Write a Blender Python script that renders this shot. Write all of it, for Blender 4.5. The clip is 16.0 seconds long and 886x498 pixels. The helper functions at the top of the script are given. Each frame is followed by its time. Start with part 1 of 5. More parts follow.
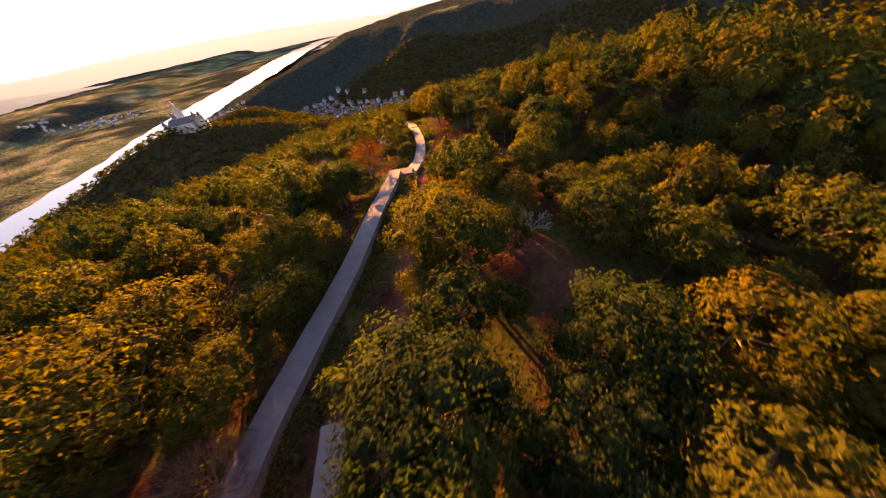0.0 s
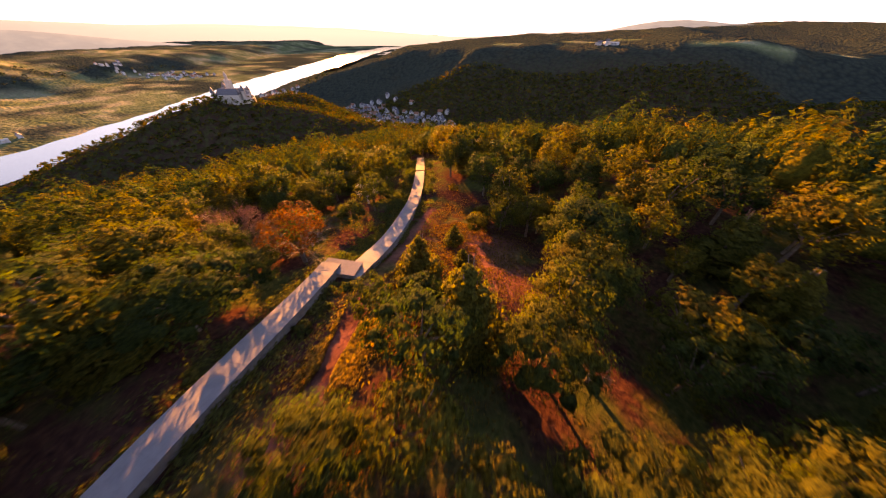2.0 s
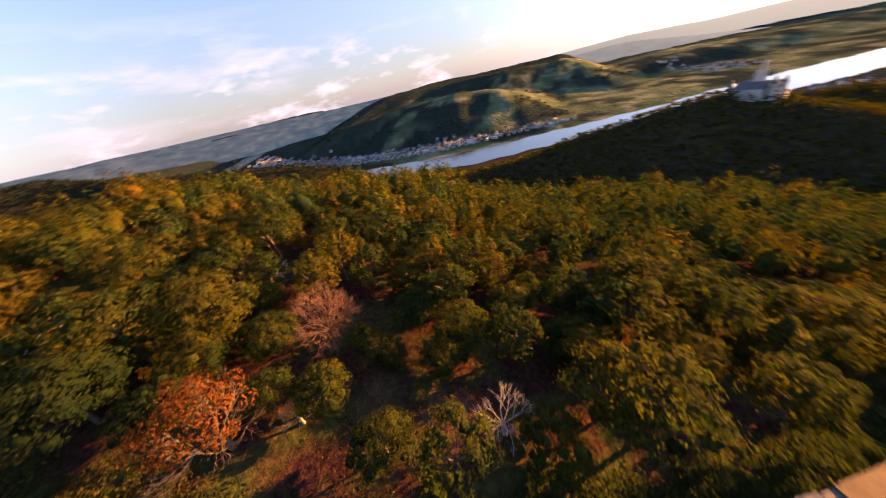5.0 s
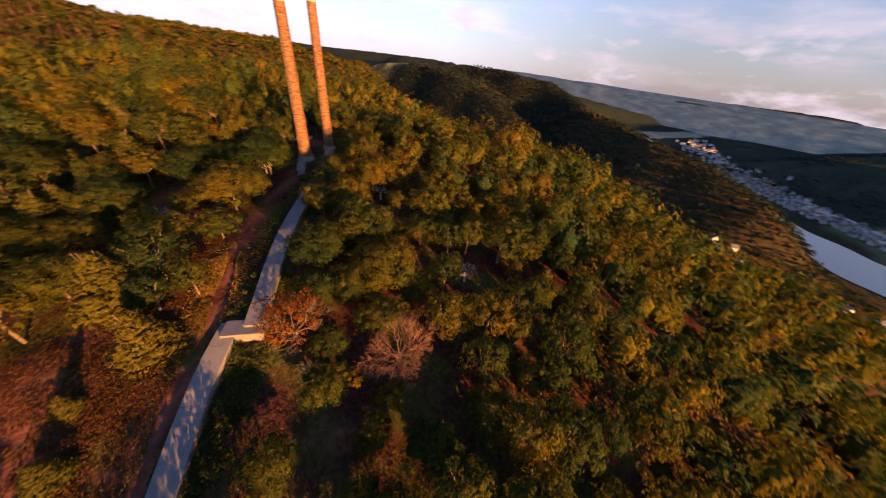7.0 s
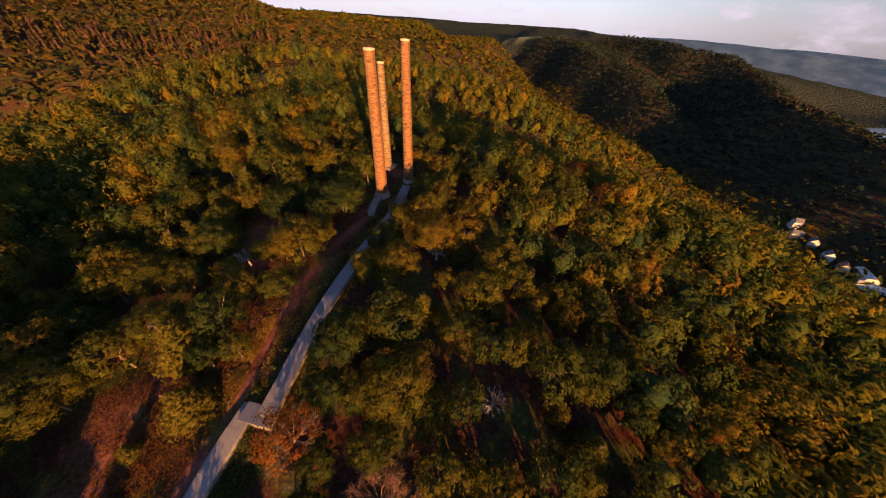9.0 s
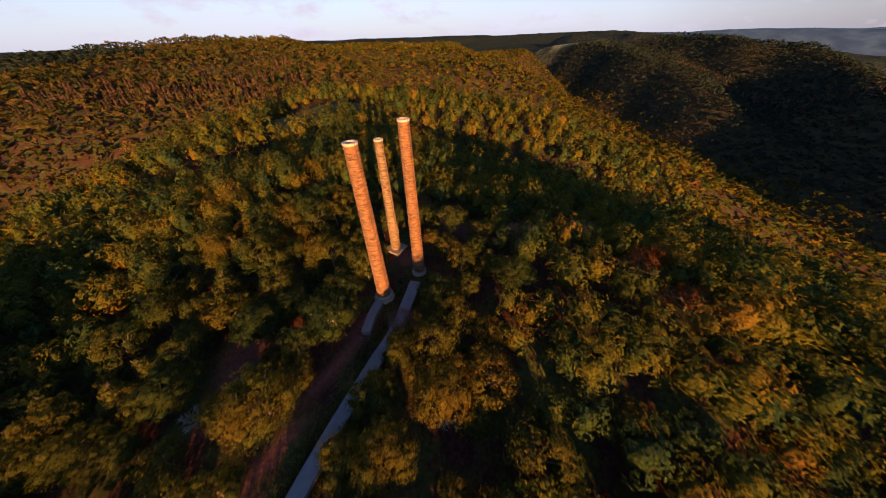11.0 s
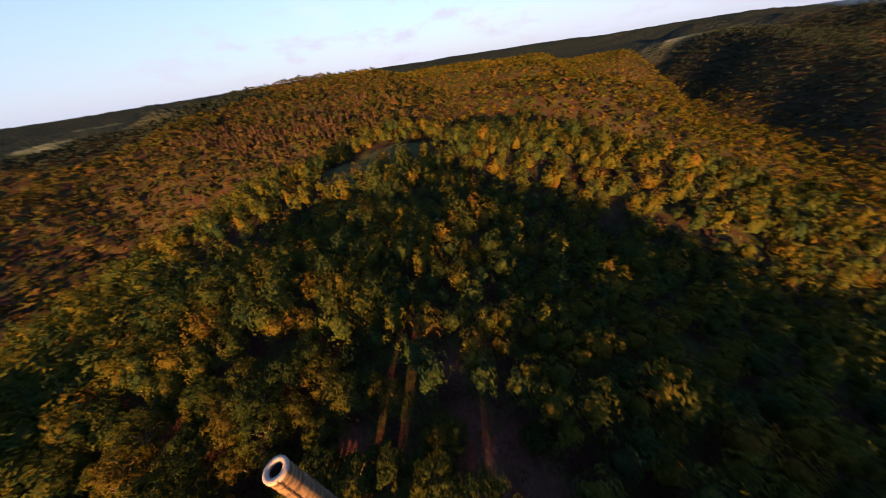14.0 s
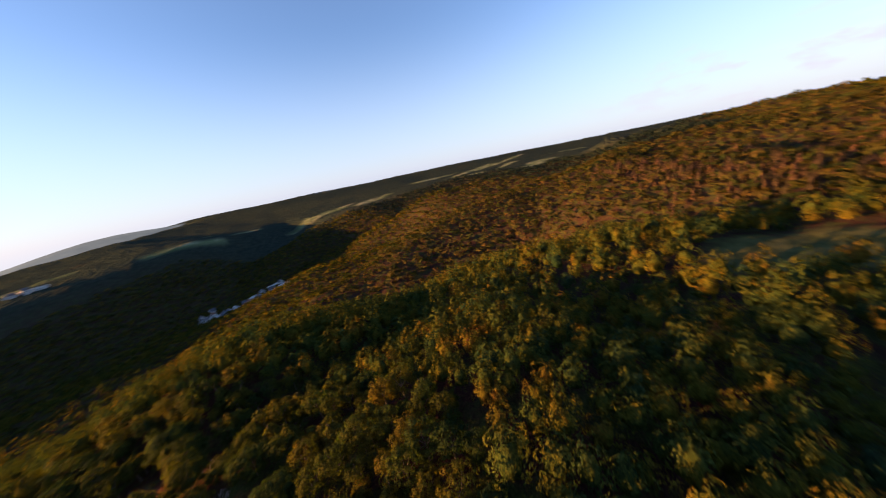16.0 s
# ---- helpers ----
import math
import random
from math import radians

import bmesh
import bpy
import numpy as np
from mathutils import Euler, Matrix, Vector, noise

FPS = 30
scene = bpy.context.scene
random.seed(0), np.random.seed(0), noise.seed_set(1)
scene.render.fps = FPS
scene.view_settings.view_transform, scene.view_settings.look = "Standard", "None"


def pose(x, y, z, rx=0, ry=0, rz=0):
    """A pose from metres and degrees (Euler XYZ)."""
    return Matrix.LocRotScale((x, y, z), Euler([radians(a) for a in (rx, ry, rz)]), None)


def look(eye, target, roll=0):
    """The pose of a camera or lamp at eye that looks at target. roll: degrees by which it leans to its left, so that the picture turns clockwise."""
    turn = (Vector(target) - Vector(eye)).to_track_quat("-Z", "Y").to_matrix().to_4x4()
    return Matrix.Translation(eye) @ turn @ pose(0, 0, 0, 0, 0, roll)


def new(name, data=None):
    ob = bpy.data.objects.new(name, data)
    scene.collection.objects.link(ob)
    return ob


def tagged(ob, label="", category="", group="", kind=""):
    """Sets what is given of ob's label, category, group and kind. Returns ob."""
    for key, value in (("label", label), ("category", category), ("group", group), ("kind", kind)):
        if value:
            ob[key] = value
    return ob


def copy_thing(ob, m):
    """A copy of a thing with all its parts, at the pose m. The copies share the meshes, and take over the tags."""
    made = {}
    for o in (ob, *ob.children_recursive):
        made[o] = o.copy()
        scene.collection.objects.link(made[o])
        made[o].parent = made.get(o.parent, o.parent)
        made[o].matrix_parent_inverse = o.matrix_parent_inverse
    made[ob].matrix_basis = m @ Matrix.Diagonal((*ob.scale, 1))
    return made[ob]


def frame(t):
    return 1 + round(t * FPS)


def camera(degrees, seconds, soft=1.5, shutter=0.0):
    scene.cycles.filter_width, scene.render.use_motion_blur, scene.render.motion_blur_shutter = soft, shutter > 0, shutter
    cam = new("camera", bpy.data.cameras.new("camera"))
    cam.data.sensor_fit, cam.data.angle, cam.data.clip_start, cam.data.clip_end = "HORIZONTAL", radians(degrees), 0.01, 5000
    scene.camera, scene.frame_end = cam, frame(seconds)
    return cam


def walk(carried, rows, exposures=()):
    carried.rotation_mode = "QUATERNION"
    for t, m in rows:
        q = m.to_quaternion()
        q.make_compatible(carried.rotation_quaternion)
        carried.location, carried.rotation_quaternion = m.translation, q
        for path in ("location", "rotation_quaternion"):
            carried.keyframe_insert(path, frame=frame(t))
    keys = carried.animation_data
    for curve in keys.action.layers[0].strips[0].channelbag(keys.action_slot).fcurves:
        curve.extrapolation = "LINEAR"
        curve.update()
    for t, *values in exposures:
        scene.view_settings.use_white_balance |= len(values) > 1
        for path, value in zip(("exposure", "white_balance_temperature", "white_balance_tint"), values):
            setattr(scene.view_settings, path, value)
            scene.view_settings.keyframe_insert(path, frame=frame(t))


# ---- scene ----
cam = camera(116.7, 16.0, soft=1.1, shutter=0.36)
PATH = [
    (0, (-8.332, -6.893, 20.034), (-7.737, -8.208, 18.65), -11.7),
    (0.5, (-8.529, -11.736, 19.222), (-7.88, -13.095, 17.906), -5.5),
    (1, (-8.829, -18.587, 18.593), (-8.139, -19.97, 17.324), -1.8),
    (1.5, (-7.284, -26.068, 18.202), (-6.585, -27.457, 16.944), 0.1),
    (2, (-4.707, -34.568, 17.642), (-4.013, -35.931, 16.354), 0.7),
    (2.5, (-0.876, -42.97, 16.822), (-0.21, -44.303, 15.489), 2.7),
    (3, (2.94, -50.482, 16.105), (3.655, -51.75, 14.734), 3.5),
    (3.5, (6.367, -57.122, 15.605), (7.377, -58.155, 14.222), -2.0),
    (4, (10.103, -63.227, 15.208), (11.499, -63.777, 13.887), -10.5),
    (4.5, (14.348, -68.875, 15.096), (15.954, -68.798, 13.905), -14.8),
    (5, (19.481, -73.634, 15.454), (21.027, -72.917, 14.408), -13.7),
    (7.5, (41.836, -66.498, 27.706), (41.52, -64.895, 26.553), 7.9),
    (8, (42.508, -61.325, 30.946), (42.02, -59.836, 29.704), 6.0),
    (8.5, (42.555, -56.59, 33.955), (41.988, -55.168, 32.668), 5.0),
    (11, (32.395, -26.183, 42.94), (31.527, -24.868, 41.709), -1.9),
    (11.5, (28.88, -18.405, 44.212), (27.951, -17.111, 43.002), -3.5),
    (12, (25.418, -10.814, 45.58), (24.445, -9.527, 44.398), -4.4),
    (12.5, (21.189, -2.908, 47.037), (20.2, -1.628, 45.861), -4.5),
    (13, (16.842, 4.813, 48.405), (15.835, 6.073, 47.222), -4.7),
    (13.5, (12.581, 12.006, 49.346), (11.494, 13.199, 48.166), -5.9),
    (14, (8.718, 18.498, 50.656), (7.425, 19.51, 49.514), -8.9),
    (14.5, (5.699, 24.307, 52.323), (4.109, 24.929, 51.282), -13.6),
    (15, (3.361, 29.986, 54.623), (1.573, 30.06, 53.73), -16.3),
    (15.5, (-0.243, 35.465, 56.275), (-2.027, 34.922, 55.554), -15.9),
    (16, (-6.265, 38.952, 56.209), (-7.834, 37.854, 55.632), -11.7),
]
EXPOSURES = [(0, 3.25, 11400, 50), (3.6, 3.3, 11400, 50), (5.0, 2.65, 8000, 34), (7.5, 2.14, 7800, 36), (11, 1.9, 7150, 31), (14, 2.0, 6950, 27), (16, 2.12, 7200, 24)]
walk(cam, [(t, look(eye, target, roll)) for t, eye, target, roll in PATH], EXPOSURES)

# ---------------------------------------------------------------- light
SUN_AZ, SUN_EL = -45.0, 6.5          # degrees from +x, and above the horizon
world = bpy.data.worlds.new("evening_sky")
scene.world = world
world.use_nodes = True
wn, wl = world.node_tree.nodes, world.node_tree.links
wn.clear()
w_out = wn.new("ShaderNodeOutputWorld")
w_bg = wn.new("ShaderNodeBackground")
w_bg.inputs["Strength"].default_value = 0.082
sky = wn.new("ShaderNodeTexSky")
sky.sky_type = "NISHITA"
sky.sun_disc = False
sky.sun_elevation = radians(SUN_EL)
sky.sun_rotation = radians(90 - SUN_AZ)
sky.altitude, sky.air_density, sky.dust_density, sky.ozone_density = 250, 1.0, 0.4, 2.5
# thin evening clouds, low over the horizon
w_co = wn.new("ShaderNodeTexCoord")
w_map = wn.new("ShaderNodeMapping")
w_map.inputs["Scale"].default_value = (1.0, 1.0, 4.5)
w_noise = wn.new("ShaderNodeTexNoise")
w_noise.inputs["Scale"].default_value = 3.2
w_noise.inputs["Detail"].default_value = 6.0
w_noise.inputs["Roughness"].default_value = 0.55
w_ramp = wn.new("ShaderNodeValToRGB")
w_ramp.color_ramp.elements[0].position, w_ramp.color_ramp.elements[1].position = 0.52, 0.72
w_ramp.color_ramp.elements[1].color = (0.75, 0.75, 0.75, 1)
w_mix = wn.new("ShaderNodeMixRGB")
w_mix.inputs["Color2"].default_value = (4.4, 3.9, 3.8, 1)
wl.new(w_co.outputs["Generated"], w_map.inputs["Vector"])
wl.new(w_map.outputs["Vector"], w_noise.inputs["Vector"])
wl.new(w_noise.outputs["Fac"], w_ramp.inputs["Fac"])
# clouds only near the horizon and away from the sun
w_sep = wn.new("ShaderNodeSeparateXYZ")
wl.new(w_co.outputs["Generated"], w_sep.inputs["Vector"])
w_low = wn.new("ShaderNodeMapRange")
w_low.inputs["From Min"].default_value, w_low.inputs["From Max"].default_value = 0.24, 0.10
wl.new(w_sep.outputs["Z"], w_low.inputs["Value"])
w_north = wn.new("ShaderNodeMapRange")
w_north.inputs["From Min"].default_value, w_north.inputs["From Max"].default_value = 0.15, 0.6
wl.new(w_sep.outputs["Y"], w_north.inputs["Value"])
w_amt = wn.new("ShaderNodeMath")
w_amt.operation = "MULTIPLY"
wl.new(w_low.outputs["Result"], w_amt.inputs[0])
wl.new(w_north.outputs["Result"], w_amt.inputs[1])
w_fac = wn.new("ShaderNodeMath")
w_fac.operation = "MULTIPLY"
wl.new(w_ramp.outputs["Color"], w_fac.inputs[0])
wl.new(w_amt.outputs[0], w_fac.inputs[1])
wl.new(w_fac.outputs[0], w_mix.inputs["Fac"])
wl.new(sky.outputs["Color"], w_mix.inputs["Color1"])
heap_map = wn.new("ShaderNodeMapping")
heap_map.inputs["Scale"].default_value = (1.0, 1.0, 2.6)
wl.new(w_co.outputs["Generated"], heap_map.inputs["Vector"])
heap = wn.new("ShaderNodeTexNoise")
heap.inputs["Scale"].default_value, heap.inputs["Detail"].default_value, heap.inputs["Roughness"].default_value = 7.5, 7.0, 0.6
wl.new(heap_map.outputs["Vector"], heap.inputs["Vector"])
heap_ramp = wn.new("ShaderNodeValToRGB")
heap_ramp.color_ramp.elements[0].position, heap_ramp.color_ramp.elements[1].position = 0.53, 0.68
wl.new(heap.outputs["Fac"], heap_ramp.inputs["Fac"])
heap_low = wn.new("ShaderNodeMapRange")
heap_low.interpolation_type = "SMOOTHSTEP"
heap_low.inputs["From Min"].default_value, heap_low.inputs["From Max"].default_value = 0.19, 0.08
heap_low.inputs["To Max"].default_value = 0.8
wl.new(w_sep.outputs["Z"], heap_low.inputs["Value"])
heap_side = wn.new("ShaderNodeMapRange")
heap_side.inputs["From Min"].default_value, heap_side.inputs["From Max"].default_value = -0.15, 0.25
wl.new(w_sep.outputs["Y"], heap_side.inputs["Value"])
heap_amt = wn.new("ShaderNodeMath")
heap_amt.operation = "MULTIPLY"
wl.new(heap_low.outputs["Result"], heap_amt.inputs[0])
wl.new(heap_side.outputs["Result"], heap_amt.inputs[1])
heap_fac = wn.new("ShaderNodeMath")
heap_fac.operation = "MULTIPLY"
wl.new(heap_ramp.outputs["Color"], heap_fac.inputs[0])
wl.new(heap_amt.outputs[0], heap_fac.inputs[1])
w_band = wn.new("ShaderNodeMapRange")
w_band.interpolation_type = "SMOOTHSTEP"
w_band.inputs["From Min"].default_value, w_band.inputs["From Max"].default_value = 0.42, -0.04
w_band.inputs["To Max"].default_value = 0.8
wl.new(w_sep.outputs["Z"], w_band.inputs["Value"])
w_haze = wn.new("ShaderNodeMixRGB")
w_east = wn.new("ShaderNodeVectorMath")
w_east.operation = "DOT_PRODUCT"
w_east.inputs[1].default_value = (0.8, 0.6, 0.0)
wl.new(w_co.outputs["Generated"], w_east.inputs[0])
w_grey = wn.new("ShaderNodeMapRange")
w_grey.inputs["From Min"].default_value, w_grey.inputs["From Max"].default_value = 0.55, 0.92
wl.new(w_east.outputs["Value"], w_grey.inputs["Value"])
w_tone = wn.new("ShaderNodeMixRGB")
w_tone.inputs["Color1"].default_value = (1.80, 2.15, 2.50, 1)
w_tone.inputs["Color2"].default_value = (0.80, 0.84, 0.98, 1)
wl.new(w_grey.outputs["Result"], w_tone.inputs["Fac"])
wl.new(w_tone.outputs["Color"], w_haze.inputs["Color2"])
wl.new(w_band.outputs["Result"], w_haze.inputs["Fac"])
wl.new(w_mix.outputs["Color"], w_haze.inputs["Color1"])
w_blue = wn.new("ShaderNodeMixRGB")
w_blue.blend_type = "MULTIPLY"
w_blue.inputs["Fac"].default_value = 1.0
w_blue.inputs["Color2"].default_value = (0.95, 1.06, 1.24, 1)
w_heap = wn.new("ShaderNodeMixRGB")
w_heap.inputs["Color2"].default_value = (2.25, 2.15, 2.2, 1)
wl.new(heap_fac.outputs[0], w_heap.inputs["Fac"])
wl.new(w_haze.outputs["Color"], w_heap.inputs["Color1"])
wl.new(w_heap.outputs["Color"], w_blue.inputs["Color1"])
wl.new(w_blue.outputs["Color"], w_bg.inputs["Color"])
wl.new(w_bg.outputs["Background"], w_out.inputs["Surface"])

sun_data = bpy.data.lights.new("sun", "SUN")
sun_data.energy, sun_data.angle, sun_data.color = 5.0, radians(0.6), (1.0, 0.51, 0.14)
sun = new("sun", sun_data)
to_sun = Vector((math.cos(radians(SUN_AZ)) * math.cos(radians(SUN_EL)), math.sin(radians(SUN_AZ)) * math.cos(radians(SUN_EL)), math.sin(radians(SUN_EL))))
sun.matrix_world = look((0, 0, 200), Vector((0, 0, 200)) - to_sun)


# ---------------------------------------------------------------- materials
def material(name, roughness=0.8, specular=0.3):
    m = bpy.data.materials.new(name)
    m.use_nodes = True
    n, l = m.node_tree.nodes, m.node_tree.links
    b = n["Principled BSDF"]
    b.inputs["Roughness"].default_value = roughness
    b.inputs["Specular IOR Level"].default_value = specular
    return m, n, l, b


def ramp(n, stops):
    r = n.new("ShaderNodeValToRGB")
    e = r.color_ramp.elements
    while len(e) < len(stops):
        e.new(0.5)
    for s, (p, c) in zip(e, stops):
        s.position, s.color = p, (*c, 1)
    return r


def noise_node(n, l, scale, detail=4.0, rough=0.55, vector=None):
    t = n.new("ShaderNodeTexNoise")
    t.inputs["Scale"].default_value, t.inputs["Detail"].default_value, t.inputs["Roughness"].default_value = scale, detail, rough
    if vector is not None:
        l.new(vector, t.inputs["Vector"])
    return t


def mixed(n, l, fac, a, b, blend="MIX"):
    m = n.new("ShaderNodeMixRGB")
    m.blend_type = blend
    for value, socket in ((fac, m.inputs["Fac"]), (a, m.inputs["Color1"]), (b, m.inputs["Color2"])):
        if isinstance(value, (int, float)):
            socket.default_value = value
        elif isinstance(value, tuple):
            socket.default_value = (*value, 1)
        else:
            l.new(value, socket)
    return m.outputs["Color"]


def bumped(n, l, b, height, strength, distance):
    k = n.new("ShaderNodeBump")
    k.inputs["Strength"].default_value, k.inputs["Distance"].default_value = strength, distance
    l.new(height, k.inputs["Height"])
    l.new(k.outputs["Normal"], b.inputs["Normal"])


def leaf_material(name, stops, patch=0.11, glow=0.46):
    """Foliage: tree-sized patches of hue, a shift from spray to spray, and light that comes through the leaves."""
    m, n, l, b = material(name, 0.75, 0.03)
    g = n.new("ShaderNodeNewGeometry")
    big = noise_node(n, l, patch, 2.0, 0.6, g.outputs["Position"])
    add = n.new("ShaderNodeMath")
    add.operation = "MULTIPLY_ADD"
    l.new(g.outputs["Random Per Island"], add.inputs[0])
    add.inputs[1].default_value = 0.09
    spread = n.new("ShaderNodeMapRange")
    spread.inputs["From Min"].default_value, spread.inputs["From Max"].default_value = 0.28, 0.72
    spread.inputs["To Min"].default_value, spread.inputs["To Max"].default_value = 0.20, 0.56
    l.new(big.outputs["Fac"], spread.inputs["Value"])
    own = n.new("ShaderNodeObjectInfo")
    each = n.new("ShaderNodeMath")
    each.operation = "MULTIPLY_ADD"
    each.inputs[1].default_value = 0.30
    l.new(own.outputs["Random"], each.inputs[0])
    l.new(spread.outputs["Result"], each.inputs[2])
    l.new(each.outputs[0], add.inputs[2])
    r = ramp(n, stops)
    l.new(add.outputs[0], r.inputs["Fac"])
    # fine noise: shade in the gaps between leaves, put into the colour
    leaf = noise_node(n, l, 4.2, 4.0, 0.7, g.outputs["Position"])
    gap_grain = ramp(n, [(0.40, (0.42, 0.44, 0.46)), (0.50, (0.92, 0.92, 0.92)), (0.62, (1.40, 1.36, 1.22))])
    l.new(leaf.outputs["Fac"], gap_grain.inputs["Fac"])
    col = mixed(n, l, 1.0, r.outputs["Color"], gap_grain.outputs["Color"], "MULTIPLY")
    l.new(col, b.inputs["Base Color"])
    bumped(n, l, b, leaf.outputs["Fac"], 0.9, 0.30)
    tr = n.new("ShaderNodeBsdfTranslucent")
    l.new(mixed(n, l, 1.0, col, (1.08, 1.25, 0.45), "MULTIPLY"), tr.inputs["Color"])
    ms = n.new("ShaderNodeMixShader")
    ms.inputs["Fac"].default_value = glow
    l.new(b.outputs["BSDF"], ms.inputs[1])
    l.new(tr.outputs["BSDF"], ms.inputs[2])
    l.new(ms.outputs["Shader"], n["Material Output"].inputs["Surface"])
    return m


OAK_STOPS = [(0.30, (0.017, 0.036, 0.017)), (0.48, (0.041, 0.060, 0.016)), (0.66, (0.087, 0.083, 0.015)), (0.84, (0.128, 0.086, 0.016)), (0.96, (0.150, 0.058, 0.022))]
mat_oak = leaf_material("oak_leaves", OAK_STOPS)
mat_pine = leaf_material("pine_needles", [(0.30, (0.060, 0.070, 0.018)), (0.6, (0.105, 0.098, 0.020)), (0.85, (0.140, 0.110, 0.022))])
mat_rust = leaf_material("withered_leaves", [(0.3, (0.070, 0.028, 0.010)), (0.6, (0.130, 0.046, 0.013)), (0.85, (0.190, 0.076, 0.020))], 0.3, 0.3)
mat_gold = leaf_material("golden_leaves", [(0.3, (0.120, 0.085, 0.012)), (0.6, (0.200, 0.135, 0.014)), (0.85, (0.260, 0.150, 0.018))], 0.4)
mat_straw = leaf_material("dry_grass_blades", [(0.3, (0.070, 0.034, 0.011)), (0.6, (0.130, 0.068, 0.019)), (0.85, (0.200, 0.125, 0.038))], 0.25)
mat_hay = leaf_material("golden_straw", [(0.3, (0.200, 0.120, 0.030)), (0.6, (0.300, 0.190, 0.055)), (0.85, (0.380, 0.260, 0.090))], 0.25)
mat_bush = leaf_material("bramble_leaves", [(0.3, (0.034, 0.052, 0.0180)), (0.55, (0.076, 0.088, 0.0270)), (0.85, (0.125, 0.105, 0.0360))], 0.4)


def canopy_material(name, stops, broad, gap_grain=1.6):
    """Woods seen from afar: hue from crown to crown and from stand to stand, with the shade between clumps of leaves
    put into the colour.
    """
    m, n, l, b = material(name, 0.8, 0.0)
    g = n.new("ShaderNodeNewGeometry")
    stand = noise_node(n, l, broad, 4.0, 0.65, g.outputs["Position"])
    clump = noise_node(n, l, gap_grain, 4.0, 0.72, g.outputs["Position"])
    add = n.new("ShaderNodeMath")
    add.operation = "MULTIPLY_ADD"
    l.new(g.outputs["Random Per Island"], add.inputs[0])
    add.inputs[1].default_value = 0.07
    wide = n.new("ShaderNodeMapRange")
    wide.inputs["From Min"].default_value, wide.inputs["From Max"].default_value = 0.3, 0.7
    wide.inputs["To Min"].default_value, wide.inputs["To Max"].default_value = 0.0, 0.46
    l.new(stand.outputs["Fac"], wide.inputs["Value"])
    own = n.new("ShaderNodeAttribute")
    own.attribute_name = "tone"
    each = n.new("ShaderNodeMath")
    each.operation = "MULTIPLY_ADD"
    each.inputs[1].default_value = 0.42
    l.new(own.outputs["Fac"], each.inputs[0])
    l.new(wide.outputs["Result"], each.inputs[2])
    l.new(each.outputs[0], add.inputs[2])
    r = ramp(n, stops)
    l.new(add.outputs[0], r.inputs["Fac"])
    # shaded gaps between leaf clumps, painted as dark bluish mottling
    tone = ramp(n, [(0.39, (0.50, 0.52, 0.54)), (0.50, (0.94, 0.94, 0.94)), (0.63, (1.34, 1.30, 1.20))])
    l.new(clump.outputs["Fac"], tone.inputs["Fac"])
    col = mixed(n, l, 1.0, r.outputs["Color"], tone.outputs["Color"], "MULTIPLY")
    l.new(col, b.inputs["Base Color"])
    bumped(n, l, b, clump.outputs["Fac"], 1.0, 1.2 / gap_grain)
    tr = n.new("ShaderNodeBsdfTranslucent")
    l.new(mixed(n, l, 1.0, col, (1.12, 1.25, 0.5), "MULTIPLY"), tr.inputs["Color"])
    ms = n.new("ShaderNodeMixShader")
    ms.inputs["Fac"].default_value = 0.24
    l.new(b.outputs["BSDF"], ms.inputs[1])
    l.new(tr.outputs["BSDF"], ms.inputs[2])
    l.new(ms.outputs["Shader"], n["Material Output"].inputs["Surface"])
    return m


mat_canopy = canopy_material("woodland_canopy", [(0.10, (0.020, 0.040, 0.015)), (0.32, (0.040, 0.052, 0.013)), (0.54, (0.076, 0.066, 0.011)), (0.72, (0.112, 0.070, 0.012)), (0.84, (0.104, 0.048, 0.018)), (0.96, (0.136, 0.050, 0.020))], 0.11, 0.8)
mat_brown = canopy_material("browning_wood", [(0.10, (0.022, 0.038, 0.014)), (0.38, (0.046, 0.050, 0.014)), (0.64, (0.076, 0.056, 0.018)), (0.84, (0.094, 0.052, 0.022)), (0.96, (0.140, 0.064, 0.034))], 0.06, 0.8)
# dark bluish wood: shade and distance haze are put into its colour
mat_shade_wood = canopy_material("shade_toned_canopy", [(0.15, (0.015, 0.027, 0.026)), (0.45, (0.020, 0.033, 0.029)), (0.70, (0.029, 0.037, 0.028)), (0.88, (0.038, 0.038, 0.028)), (0.97, (0.072, 0.042, 0.026))], 0.10, 0.8)
mat_wood = canopy_material("oak_canopy", [(0.12, (0.021, 0.048, 0.025)), (0.36, (0.048, 0.070, 0.019)), (0.58, (0.098, 0.090, 0.014)), (0.76, (0.142, 0.088, 0.016)), (0.92, (0.160, 0.060, 0.028))], 0.13, 2.2)
mat_spruce = canopy_material("withered_spruce", [(0.2, (0.055, 0.046, 0.026)), (0.5, (0.100, 0.062, 0.040)), (0.8, (0.140, 0.076, 0.050))], 0.03, 0.8)


def bark_material(name, dark, light):
    m, n, l, b = material(name, 0.85, 0.2)
    g = n.new("ShaderNodeNewGeometry")
    t = noise_node(n, l, 3.0, 5.0, 0.65, g.outputs["Position"])
    r = ramp(n, [(0.35, dark), (0.65, light)])
    l.new(t.outputs["Fac"], r.inputs["Fac"])
    l.new(r.outputs["Color"], b.inputs["Base Color"])
    bumped(n, l, b, t.outputs["Fac"], 0.5, 0.05)
    return m


mat_bark = bark_material("bark", (0.07, 0.05, 0.035), (0.16, 0.12, 0.09))
mat_dead = bark_material("bare_wood", (0.105, 0.054, 0.035), (0.20, 0.110, 0.074))
mat_silver = bark_material("weathered_wood", (0.26, 0.21, 0.18), (0.44, 0.37, 0.33))


